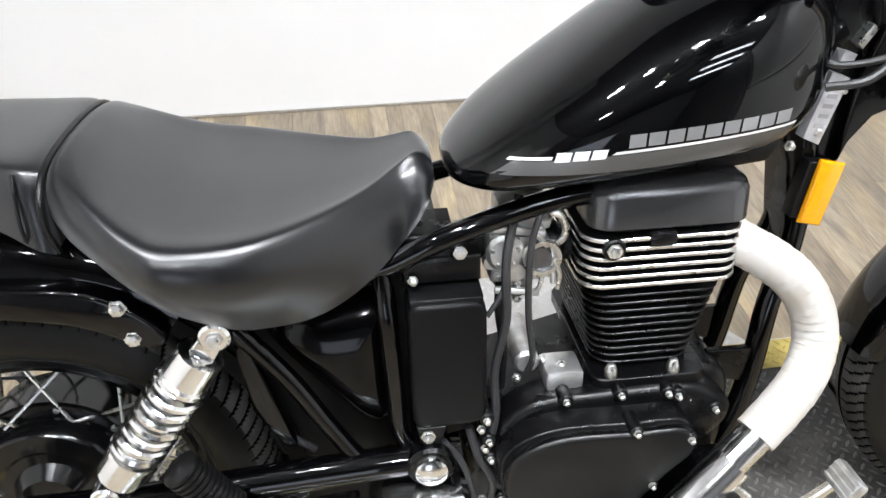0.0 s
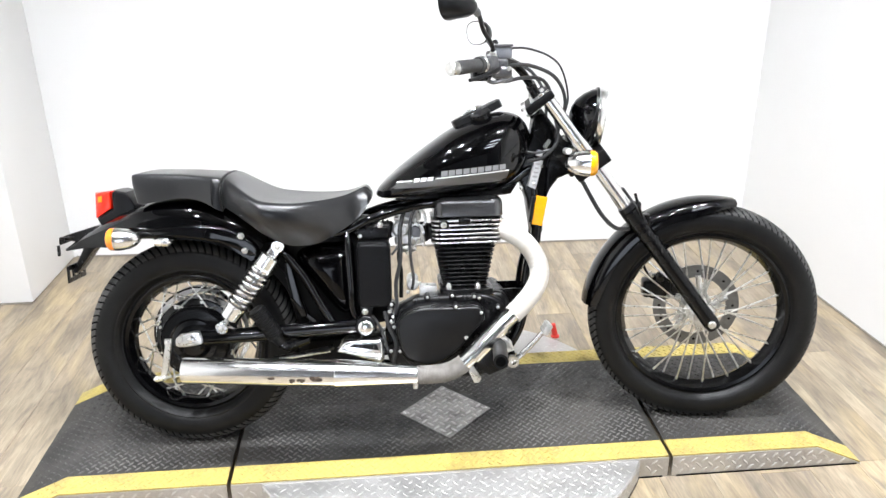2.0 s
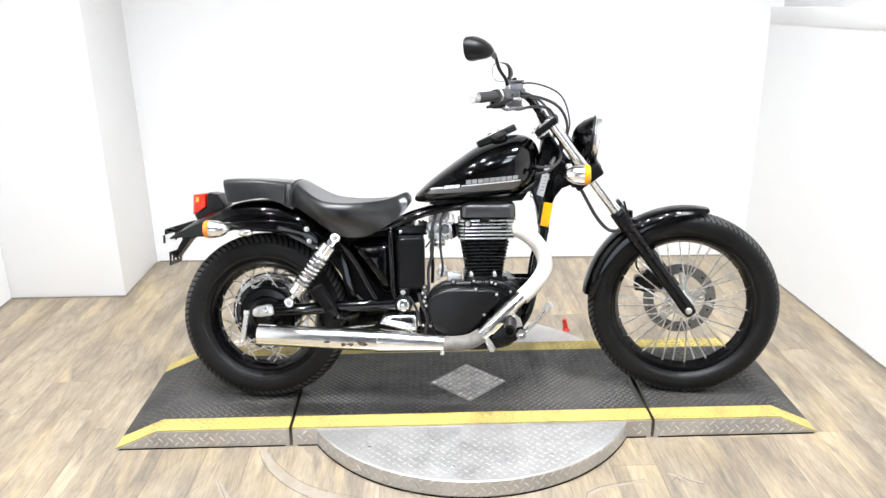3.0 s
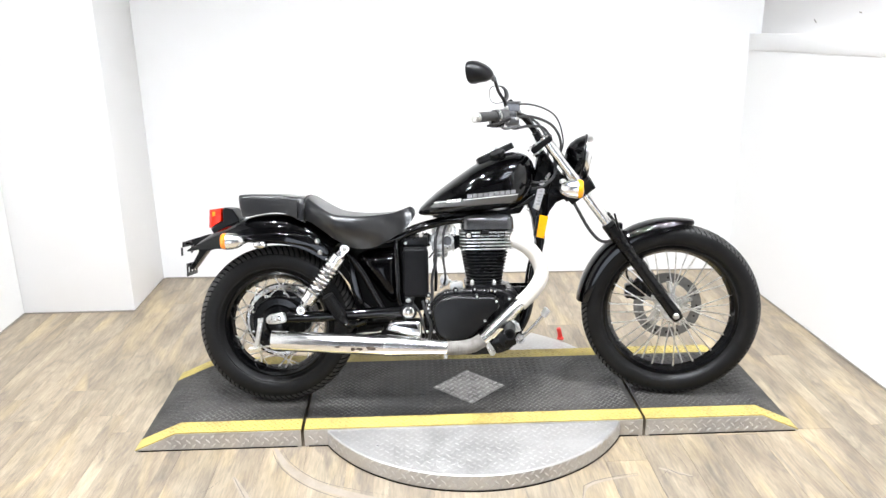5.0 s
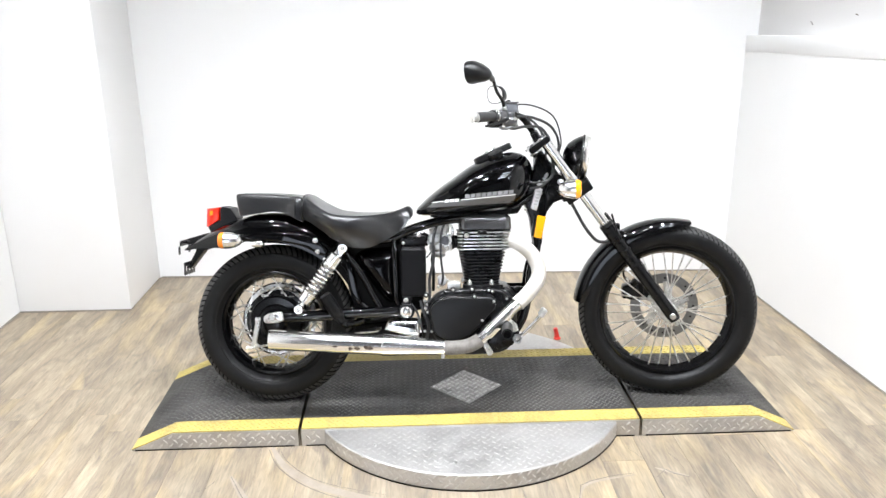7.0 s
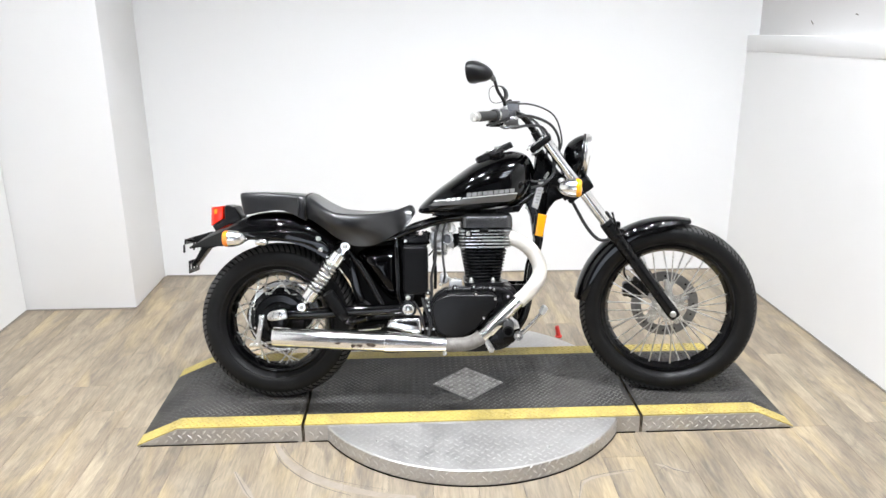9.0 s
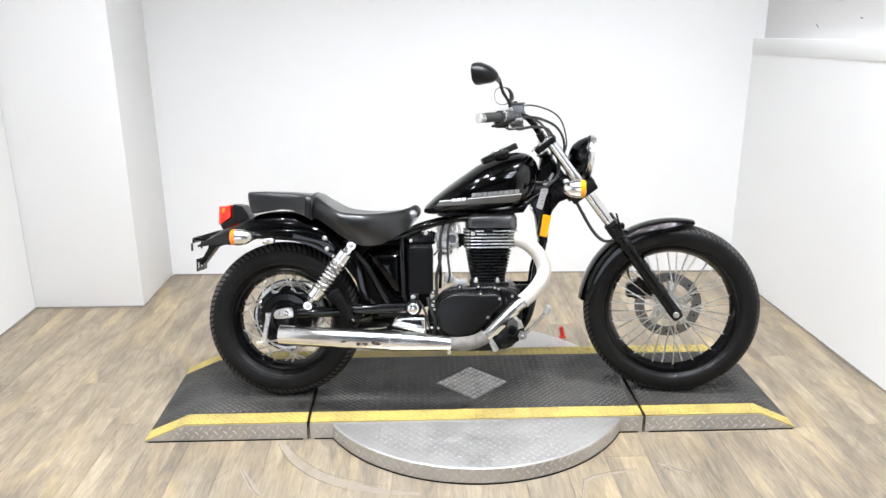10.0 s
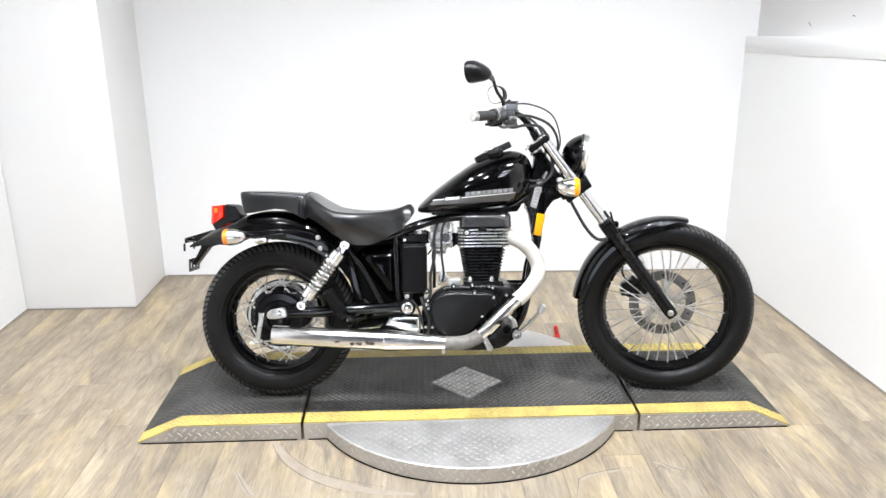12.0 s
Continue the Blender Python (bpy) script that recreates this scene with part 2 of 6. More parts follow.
DOMEM = material("satin_black_cover_paint", (0.003, 0.003, 0.0032), 0.33, stain=0.5, stain_size=10, second=(0.007, 0.0067, 0.006), bump=0.03, bump_size=700, spec=0.32)
COVERM = material("plain_gloss_black", (0.0008, 0.0008, 0.001), 0.1, spec=0.22, grain=0.2, grain_size=400)
DIALG = material("dark_dial_glass", (0.01, 0.01, 0.011), 0.05, coat=0.1)
GAP = material("gap_shade_black", (0.001, 0.001, 0.001), 0.9, spec=0.05)


def emitter(name, colour, strength):
    m = bpy.data.materials.new(name)
    m.use_nodes = True
    b = m.node_tree.nodes["Principled BSDF"]
    b.inputs["Emission Color"].default_value = (*colour, 1)
    b.inputs["Emission Strength"].default_value = strength
    return m


# floor boards: each piece takes its own tone, with streaks along its length
def board_material():
    m = bpy.data.materials.new("wood_look_floor_board")
    m.use_nodes = True
    N, Lk = m.node_tree.nodes, m.node_tree.links
    b = N["Principled BSDF"]
    info, co = N.new("ShaderNodeObjectInfo"), N.new("ShaderNodeTexCoord")
    off = N.new("ShaderNodeVectorMath")
    off.operation = "MULTIPLY_ADD"
    comb = N.new("ShaderNodeCombineXYZ")
    for k in range(3):
        Lk.new(info.outputs["Random"], comb.inputs[k])
    Lk.new(comb.outputs[0], off.inputs[0])
    off.inputs[1].default_value = (13.0, 41.0, 7.0)
    Lk.new(co.outputs["Object"], off.inputs[2])

    def streak(sx, sy, detail, dist):
        mp = N.new("ShaderNodeMapping")
        mp.inputs["Scale"].default_value = (sx, sy, 1)
        Lk.new(off.outputs[0], mp.inputs["Vector"])
        t = N.new("ShaderNodeTexNoise")
        t.inputs["Scale"].default_value = 1
        t.inputs["Detail"].default_value = detail
        t.inputs["Distortion"].default_value = dist
        Lk.new(mp.outputs[0], t.inputs["Vector"])
        return t.outputs["Fac"]

    def blend(fac, a, c, lo, hi):
        r = N.new("ShaderNodeMapRange")
        r.inputs["From Min"].default_value, r.inputs["From Max"].default_value = lo, hi
        Lk.new(fac, r.inputs["Value"])
        x = N.new("ShaderNodeMix")
        x.data_type = "RGBA"
        Lk.new(r.outputs[0], x.inputs["Factor"])
        for key, val in (("A", a), ("B", c)):
            if isinstance(val, tuple):
                x.inputs[key].default_value = (*val, 1)
            else:
                Lk.new(val, x.inputs[key])
        return x.outputs["Result"]

    base = blend(streak(7, 1.1, 7, 1.2), (0.262, 0.211, 0.154), (0.362, 0.302, 0.222), 0.36, 0.64)
    base = blend(streak(11, 3.0, 8, 2.4), base, (0.212, 0.178, 0.142), 0.5, 0.7)
    base = blend(streak(6, 1.7, 5, 1.2), base, (0.405, 0.32, 0.2), 0.5, 0.7)
    # printed strips, three to a board, each drifting in tone along its length
    def math_node(op, a, c):
        n = N.new("ShaderNodeMath")
        n.operation = op
        for k, v in ((0, a), (1, c)):
            if isinstance(v, (int, float)):
                n.inputs[k].default_value = v
            else:
                Lk.new(v, n.inputs[k])
        return n.outputs[0]

    sep = N.new("ShaderNodeSeparateXYZ")
    Lk.new(co.outputs["Object"], sep.inputs[0])
    col = math_node("FLOOR", math_node("ADD", math_node("DIVIDE", sep.outputs[0], 0.0507), 0.5), 0)
    strip = N.new("ShaderNodeCombineXYZ")
    Lk.new(math_node("MULTIPLY", col, 7.3), strip.inputs[0])
    Lk.new(math_node("MULTIPLY", sep.outputs[1], 1.9), strip.inputs[1])
    Lk.new(math_node("MULTIPLY", info.outputs["Random"], 40.0), strip.inputs[2])
    vary = N.new("ShaderNodeTexNoise")
    vary.inputs["Scale"].default_value = 1.0
    vary.inputs["Detail"].default_value = 3.0
    Lk.new(strip.outputs[0], vary.inputs["Vector"])
    tone = blend(vary.outputs["Fac"], (0.68, 0.68, 0.685), (1.16, 1.14, 1.09), 0.32, 0.68)
    mul = N.new("ShaderNodeMix")
    mul.data_type, mul.blend_type = "RGBA", "MULTIPLY"
    mul.inputs["Factor"].default_value = 1
    Lk.new(base, mul.inputs["A"])
    Lk.new(tone, mul.inputs["B"])
    fine = streak(150, 14, 4, 0.6)
    fin = N.new("ShaderNodeMix")
    fin.data_type, fin.blend_type = "RGBA", "MULTIPLY"
    Lk.new(blend(fine, (0.78, 0.78, 0.78), (1.08, 1.08, 1.08), 0.35, 0.65), fin.inputs["B"])
    fin.inputs["Factor"].default_value = 1
    Lk.new(mul.outputs["Result"], fin.inputs["A"])
    # hazy brightness before the turntable, painted into the board colour as a paler pool
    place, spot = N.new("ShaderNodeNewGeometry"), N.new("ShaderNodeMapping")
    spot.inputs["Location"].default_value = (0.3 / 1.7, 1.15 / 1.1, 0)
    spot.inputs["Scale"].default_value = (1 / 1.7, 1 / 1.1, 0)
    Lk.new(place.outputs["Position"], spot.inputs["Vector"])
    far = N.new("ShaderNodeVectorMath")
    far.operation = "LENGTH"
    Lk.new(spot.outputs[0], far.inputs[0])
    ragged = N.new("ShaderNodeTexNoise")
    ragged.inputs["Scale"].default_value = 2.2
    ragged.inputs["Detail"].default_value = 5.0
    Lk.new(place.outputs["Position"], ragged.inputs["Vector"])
    pool = math_node("ADD", math_node("MULTIPLY", far.outputs["Value"], -0.55), math_node("MULTIPLY", ragged.outputs["Fac"], 0.6))
    paled = blend(pool, fin.outputs["Result"], (0.37, 0.345, 0.3), -0.12, 0.85)
    Lk.new(paled, b.inputs["Base Color"])
    b.inputs["Roughness"].default_value = 0.42
    bp = N.new("ShaderNodeBump")
    bp.inputs["Strength"].default_value = 0.12
    bp.inputs["Distance"].default_value = 0.001
    Lk.new(fine, bp.inputs["Height"])
    Lk.new(bp.outputs["Normal"], b.inputs["Normal"])
    return m


BOARD = board_material()
CAULK = material("pale_dusty_joint", (0.3, 0.275, 0.24), 0.8, grain=0.4, grain_size=60, second=(0.16, 0.14, 0.12))
JOINT = material("floor_joint", (0.13, 0.11, 0.09), 0.8, grain=0.3, grain_size=200)


# ---- the room ----
XL, XR, YB, YF = -2.27, 1.747, 1.64, -6.2
YD = -2.9
COLX, COLY = -1.69, 1.12


def setting(name, bm, mat, label, category):
    ob = new(name, mesh_of(bm, name, mat))
    return tagged(ob, label, category, kind="structure")


TURN_N = Matrix.Translation((COLX, YB, 0)) @ Matrix.Rotation(radians(-1.4), 4, "Z") @ Matrix.Translation((-COLX, -YB, 0))
TURN_E = Matrix.Translation((XR, 0, 0)) @ Matrix.Rotation(radians(2.2), 4, "Z") @ Matrix.Translation((-XR, 0, 0))
setting("wall_north", box(((XL + XR) / 2, YB + 0.06, CEIL / 2), (XR - XL + 0.6, 0.12, CEIL), 0, TURN_N), WALL, "plain white painted wall behind the motorcycle", "wall")
setting("wall_column", box(((XL + COLX) / 2 - 0.1, (COLY + YB) / 2, CEIL / 2), (COLX - XL + 0.2, YB - COLY - 0.004, CEIL - 0.008), 0.004), WALL, "white boxed-out wall corner beside the display floor", "wall")
for n, x in (("wall_west_far", XL - 0.06), ("wall_east_far", XR + 0.06)):
    setting(n, box((x, (YF + YD) / 2, CEIL / 2), (0.12, YD - YF, CEIL)), WALLD, "dark grey wall of the hall beyond", "wall")
setting("wall_west", box((XL - 0.06, (YD + COLY) / 2, CEIL / 2), (0.12, COLY - YD - 0.004, CEIL)), WALL, "plain white painted side wall", "wall")
WX0, WX1, WZ0, WZ1 = -2.15, -0.3, 0.12, 2.2
south = [((XL - 0.3, WX0), (0, CEIL)), ((WX1, XR + 0.3), (0, CEIL)), ((WX0, WX1), (0, WZ0)), ((WX0, WX1), (WZ1, CEIL))]
bm = bmesh.new()
for (xa, xb), (za, zb) in south:
    add_box(bm, ((xa + xb) / 2, YF - 0.06, (za + zb) / 2), (xb - xa, 0.12, zb - za))
setting("wall_south", bm, HALL, "grey painted wall with a wide shop window", "wall")
bm = bmesh.new()
for xa in (WX0 + 0.025, WX1 - 0.025):
    add_box(bm, (xa, YF - 0.06, (WZ0 + WZ1) / 2), (0.05, 0.06, WZ1 - WZ0), 0.004)
for za in (WZ0 + 0.025, WZ1 - 0.025):
    add_box(bm, ((WX0 + WX1) / 2, YF - 0.06, za), (WX1 - WX0 - 0.002, 0.056, 0.05), 0.004)
setting("window_1", bm, LAMPW, "wide white-framed shop window facing the day", "window")
setting("backdrop", box(((WX0 + WX1) / 2, YF - 1.2, 1.9), (6.0, 0.02, 4.0)), emitter("bright_day_sky", (0.88, 0.96, 1.12), 2.6), "bright overcast sky beyond the shop window", "sky")
LEDGE = 1.405
SLOPE = Matrix.Translation((0, 0.38, LEDGE)) @ Matrix.Rotation(radians(-1.6), 4, "X") @ Matrix.Translation((0, -0.38, -LEDGE))
setting("wall_east", box((XR + 0.06, (YD + YB) / 2, (LEDGE - 0.087) / 2), (0.12, YB - YD - 0.004, LEDGE - 0.087), 0, TURN_E), WALL, "white painted side wall with a ledge above", "wall")
setting("wall_east_upper", box((XR + 0.1, (YD + YB) / 2, (CEIL + LEDGE) / 2 - 0.1), (0.08, YB - YD - 0.012, CEIL - LEDGE + 0.2), 0, TURN_E), WALLG, "pale grey upper wall set back over a ledge", "wall")
setting("trim_ledge", box((XR + 0.055, (YD + YB) / 2, LEDGE - 0.043), (0.116, YB - YD - 0.008, 0.086), 0.002, TURN_E @ SLOPE), WALL, "white painted ledge board along the side wall", "trim")
setting("ceiling", box(((XL + XR) / 2, (YF + YB) / 2, CEIL + 0.06), (XR - XL + 0.6, YB - YF + 0.4, 0.1)), CEILM, "dark painted hall ceiling", "ceiling")

for n, c, s in (("trim_gap_east", (XR - 0.004, (YD + YB) / 2, 0.005), (0.005, YB - YD - 0.02, 0.006)), ("trim_gap_north", ((COLX + XR) / 2, YB - 0.004, 0.004), (XR - COLX - 0.02, 0.007, 0.006)), ("trim_gap_column", ((XL + COLX) / 2, COLY - 0.004, 0.004), (COLX - XL - 0.01, 0.007, 0.006)), ("trim_gap_west", (XL + 0.004, (YD + COLY) / 2, 0.004), (0.007, COLY - YD - 0.02, 0.006))):
    setting(n, box(c, s, 0, TURN_E if n.endswith("east") else TURN_N if n.endswith("north") else None), CAULK, "thin dusty joint between wall and floor", "trim")

for y, z, w, h, tilt in ((1.02, 1.448, 0.03, 0.005, 35), (0.66, 1.49, 0.022, 0.005, 12)):
    m = TURN_E @ Matrix.Translation((XR + 0.0595, y, z)) @ Matrix.Rotation(radians(tilt), 4, "X")
    setting("trim_scuff", box((0, 0, 0), (0.001, w, h), 0.0004, m, 1), JOINT, "small dark scuff on the upper wall", "mark")

# ---- ceiling lamps ----
TUBE = emitter("tube_light", (0.92, 0.98, 1.08), 52.0)
BULB = emitter("lamp_light", (0.955, 0.985, 1.035), 3000.0)


def strip_lamp():
    t = thing("ceiling_strip_lamp", "white ceiling fitting with two fluorescent tubes", "ceiling lamp", group="ceiling strip lamps")
    part("housing", box((0, 0, 0.035), (0.98, 0.2, 0.05), 0.008), LAMPW, t)
    for y in (-0.05, 0.05):
        part("tube", rod((-0.47, y, -0.012), (0.47, y, -0.012), 0.016, 12), TUBE, t)
    return t


def round_lamp():
    t = thing("ceiling_round_lamp", "deep round white hall lamp under the ceiling", "ceiling lamp", group="ceiling round lamps")
    part("housing", lathe([(0.0, 0.0), (0.0, 0.08), (-0.05, 0.11), (-0.172, 0.126), (-0.174, 0.121), (-0.05, 0.104), (-0.05, 0)], n=32), LAMPW, t)
    part("diffuser", lathe([(-0.055, 0.046), (-0.06, 0.041), (-0.062, 0)], n=32), BULB, t)
    return t


lamp = strip_lamp()
spots = [(1.15, -2.2), (1.15, -2.9), (1.15, -3.6)]
lamp.location = (*spots[0], CEIL - 0.052)
for x, y in spots[1:]:
    copy_thing(lamp, pose(x, y, CEIL - 0.052))
dot = round_lamp()
dots = [(-1.3, -0.6), (-0.75, -0.75), (0.15, -0.7), (0.85, -0.65), (1.2, -0.6), (-1.4, -2.6), (-0.3, -2.35)]
dot.location = (*dots[0], CEIL + 0.008)
for x, y in dots[1:]:
    copy_thing(dot, pose(x, y, CEIL + 0.008))

# ---- the turntable and its two ramps ----
P = 0.07
PY0, PY1 = -0.275, 0.351
GAPL, GAPR = -0.614, 0.649
ENDL, ENDR = -1.226, 1.238
BRKL, BRKR = -1.072, 1.094
STRIPE = 0.075
DISC_C, DISC_R, DISC_H = (0.017, 0.028), 0.622, 0.064


def ramp_top(x):
    """Height of the deck at x."""
    if x < BRKL:
        return max(0.004, P * (x - ENDL) / (BRKL - ENDL))
    if x > BRKR:
        return max(0.004, P * (ENDR - x) / (ENDR - BRKR))
    return P


def add_lug(bm, c, ang, tilt=None, L=0.027, W=0.0075, H=0.0024):
    """One raised lozenge of a tread plate, in the plane z at c or on the frame tilt."""
    ca, sa = math.cos(ang), math.sin(ang)
    base = [(-L / 2, 0), (-L / 5, -W / 2), (L / 5, -W / 2), (L / 2, 0), (L / 5, W / 2), (-L / 5, W / 2)]
    lo = [(x * ca - y * sa, x * sa + y * ca, 0) for x, y in base]
    hi = [(x * 0.7 * ca - y * 0.45 * sa, x * 0.7 * sa + y * 0.45 * ca, H) for x, y in base]
    fix = (lambda p: Vector(c) + Vector(p)) if tilt is None else (lambda p: tilt @ Vector((c[0] + p[0], c[1] + p[1], p[2])))
    a, b = [bm.verts.new(fix(p)) for p in lo], [bm.verts.new(fix(p)) for p in hi]
    for k in range(6):
        bm.faces.new((a[k], a[(k + 1) % 6], b[(k + 1) % 6], b[k]))
    bm.faces.new(b)


def plain_mesh(bm, name, mat):
    me = bpy.data.meshes.new(name)
    bm.to_mesh(me)
    bm.free()
    me.materials.append(mat)
    return me


def lug_field(name, mat, parent, cells, label, k=1.0, h=0.0024):
    bm = bmesh.new()
    for c, ang, tilt in cells:
        add_lug(bm, c, ang, tilt, 0.027 * k, 0.0075 * k, h)
    ob = new(name, plain_mesh(bm, name, mat))
    ob.parent = parent
    return tagged(ob, label, kind="stuff")


STEP = 0.025


def lug_grid(x0, x1, y0, y1, step=STEP):
    """Places and angles of tread lugs: a square grid turned by 45 degrees, lugs lying by turns along either of its ways."""
    k = step / math.sqrt(2)
    n = int(((x1 - x0) + (y1 - y0)) / k) + 2
    for i in range(-n, n):
        for j in range(-n, n):
            x, y = (x0 + x1) / 2 + (i - j) * k, (y0 + y1) / 2 + (i + j) * k
            if x0 + 0.008 < x < x1 - 0.008 and y0 + 0.007 < y < y1 - 0.007:
                yield x, y, math.radians(45 if (i + j) % 2 else 135)


def deck_cells(x0, x1, y0, y1, keep=lambda x, y: True, lift=0.0):
    return [((x, y, ramp_top(x) + lift), a, None) for x, y, a in lug_grid(x0, x1, y0, y1, 0.0185) if keep(x, y)]


def deck(name, label, x0, x1, category):
    t = thing(name, label, category, pose(0, 0, 0))
    xs = sorted({x0, x1} | {b for b in (BRKL, BRKR) if x0 < b < x1})

    def strip(y0, y1, lift, thick):
        bm = bmesh.new()
        top = [[bm.verts.new((x, y, ramp_top(x) + lift)) for x in xs] for y in (y0, y1)]
        low = [[bm.verts.new((x, y, max(0.001, ramp_top(x) + lift - thick))) for x in xs] for y in (y0, y1)]
        for k in range(len(xs) - 1):
            bm.faces.new((top[0][k], top[0][k + 1], top[1][k + 1], top[1][k]))
            bm.faces.new((low[1][k], low[1][k + 1], low[0][k + 1], low[0][k]))
            for s in (0, 1):
                bm.faces.new((low[s][k], low[s][k + 1], top[s][k + 1], top[s][k])[::1 if s == 0 else -1])
        for k in (0, -1):
            bm.faces.new((low[0][k], top[0][k], top[1][k], low[1][k]))
        return bm

    part("deck_plate", strip(PY0 + STRIPE, PY1 - STRIPE, 0, 0.006), TREAD, t, "worn black painted tread plate")
    for y0, y1 in ((PY0, PY0 + STRIPE), (PY1 - STRIPE, PY1)):
        part("stripe", strip(y0 + 0.0005, y1 - 0.0005, 0.0006, 0.006), YELLOW, t, "yellow painted edge stripe")
    lug_field("raised_tread", LUGB, t, deck_cells(x0 + 0.004, x1 - 0.004, PY0 + STRIPE + 0.004, PY1 - STRIPE - 0.004, lambda x, y: abs(x - DISC_C[0]) + abs(y - DISC_C[1]) > 0.16), "black raised lozenge tread", 0.76)
    lug_field("raised_tread", YELLOW, t, deck_cells(x0 + 0.004, x1 - 0.004, PY0 + 0.006, PY0 + STRIPE, lift=0.0004) + deck_cells(x0 + 0.004, x1 - 0.004, PY1 - STRIPE + 0.004, PY1, lift=0.0004), "yellow raised lozenge tread", 0.76)
    # side skirts
    for y, s in ((PY0, -1), (PY1, 1)):
        bm = bmesh.new()
        for yy in (y + s * 0.001, y + s * 0.005):
            vs = [bm.verts.new((x, yy, ramp_top(x) - 0.003)) for x in xs] + [bm.verts.new((x, yy, 0.001)) for x in reversed(xs)]
            bm.faces.new(vs)
        n = len(xs) * 2
        V = list(bm.verts)
        for k in range(n):
            bm.faces.new((V[k], V[(k + 1) % n], V[n + (k + 1) % n], V[n + k]))
        part("side_plate", bm, PLATE, t, "bare aluminium tread plate side")
        # black strip added as the dark shadow line under the side plate
        part("foot_shade_strip", box(((x0 + x1) / 2, y + s * 0.0035, 0.0028), (x1 - x0 - 0.03, 0.006, 0.0045)), INNER, t, "thin black strip for the shadow line at the foot")
    cells = []
    for x, z, ang in lug_grid(x0, x1, 0.0, P):
        if z + 0.009 < ramp_top(x) and abs(x - DISC_C[0]) > 0.56:
            cells.append(((0, 0), ang, Matrix.Translation((x, PY0 - 0.005, z)) @ Matrix.Rotation(radians(90), 4, "X")))
    if cells:
        lug_field("side_tread", LUG, t, cells, "raised lozenges of the bare side plate", 0.9, 0.0016)
    return t


def turntable():
    t = thing("turntable", "round aluminium tread plate turntable under the ramps", "turntable", pose(0, 0, 0))
    m = Matrix.Translation((*DISC_C, 0))
    part("disc", lathe([(0.001, 0), (0.001, DISC_R - 0.004), (0.006, DISC_R), (DISC_H - 0.005, DISC_R), (DISC_H - 0.001, DISC_R - 0.004), (DISC_H - 0.001, 0)], m, 128), PLATE, t)
    cells = []
    for x, y, ang in lug_grid(DISC_C[0] - DISC_R, DISC_C[0] + DISC_R, DISC_C[1] - DISC_R, DISC_C[1] + DISC_R):
        if math.hypot(x - DISC_C[0], y - DISC_C[1]) < DISC_R - 0.012 and (y < PY0 - 0.012 or y > PY1 + 0.012):
            cells.append(((x, y, DISC_H - 0.001), ang, None))
    lug_field("raised_tread", LUG, t, cells, "raised lozenges of bare aluminium", 0.82, 0.0007)
    # black ring in place of the shadow line where the disc meets the floor
    part("foot_shade_ring", lathe([(0.0005, DISC_R - 0.02), (0.0005, DISC_R + 0.0015), (0.005, DISC_R + 0.0015), (0.005, DISC_R - 0.02)], m, 128, True), INNER, t, "thin black ring for the shadow line at the foot")
    cells = []
    for u, z, ang in lug_grid(0, 2 * math.pi * DISC_R, 0.0, DISC_H):
        a = u / DISC_R
        cells.append(((0, 0), ang, Matrix.Translation((DISC_C[0] + DISC_R * math.cos(a), DISC_C[1] + DISC_R * math.sin(a), z)) @ Matrix.Rotation(a + math.pi / 2, 4, "Z") @ Matrix.Rotation(radians(90), 4, "X")))
    lug_field("rim_tread", LUG, t, cells, "raised lozenges round the rim", 0.9, 0.0016)
    for a in (200, 230, 262, 297, 325):
        r = DISC_R - 0.075
        part("rivet", lathe([(0, 0.006), (0.002, 0.0055), (0.003, 0)], Matrix.Translation((DISC_C[0] + r * math.cos(radians(a)), DISC_C[1] + r * math.sin(radians(a)), DISC_H - 0.001)), 12), STEEL, t)
    return t


deck("ramp", "black and yellow tread plate ramp under the rear wheel", ENDL, GAPL - 0.006, "ramp")
deck("turntable_bridge", "black and yellow tread plate bridge across a turntable", GAPL + 0.006, GAPR - 0.006, "platform")
deck("ramp", "black and yellow tread plate ramp under the front wheel", GAPR + 0.006, ENDR, "ramp")
turntable()

cover = thing("hatch_plate", "square bare aluminium tread plate hatch set cornerwise", "plate", pose(0, 0, 0))
m = Matrix.Translation((0.018, 0.016, P)) @ Matrix.Rotation(radians(45), 4, "Z")
part("plate", box((0, 0, 0.0015), (0.205, 0.205, 0.003), 0.001, m, 1), HATCH, cover)
lug_field("raised_tread", LUG, cover, [((0, 0), math.radians(90 if (i + j) % 2 else 0), m @ Matrix.Translation((-0.0875 + 0.025 * i, -0.0875 + 0.025 * j, 0.003))) for i in range(8) for j in range(8)], "raised lozenges of bare aluminium")
for k in (-1, 1):
    part("screw", lathe([(0.003, 0.006), (0.0055, 0.005), (0.006, 0)], Matrix.Translation((0.018 + k * 0.13, 0.016, P)), 12), STEEL, cover)

pin = thing("locking_handle", "small red plastic handle standing on the turntable", "handle", pose(0.475, 0.475, DISC_H - 0.001))
part("grip", tube([(0, 0, 0.0), (-0.004, 0, 0.025), (-0.01, 0, 0.052)], lambda s: 0.0115 - 0.002 * s, 12), REDPL, pin)
part("collar", lathe([(0, 0.016), (0.006, 0.016), (0.009, 0.011), (0.009, 0)], None, 16), REDPL, pin)

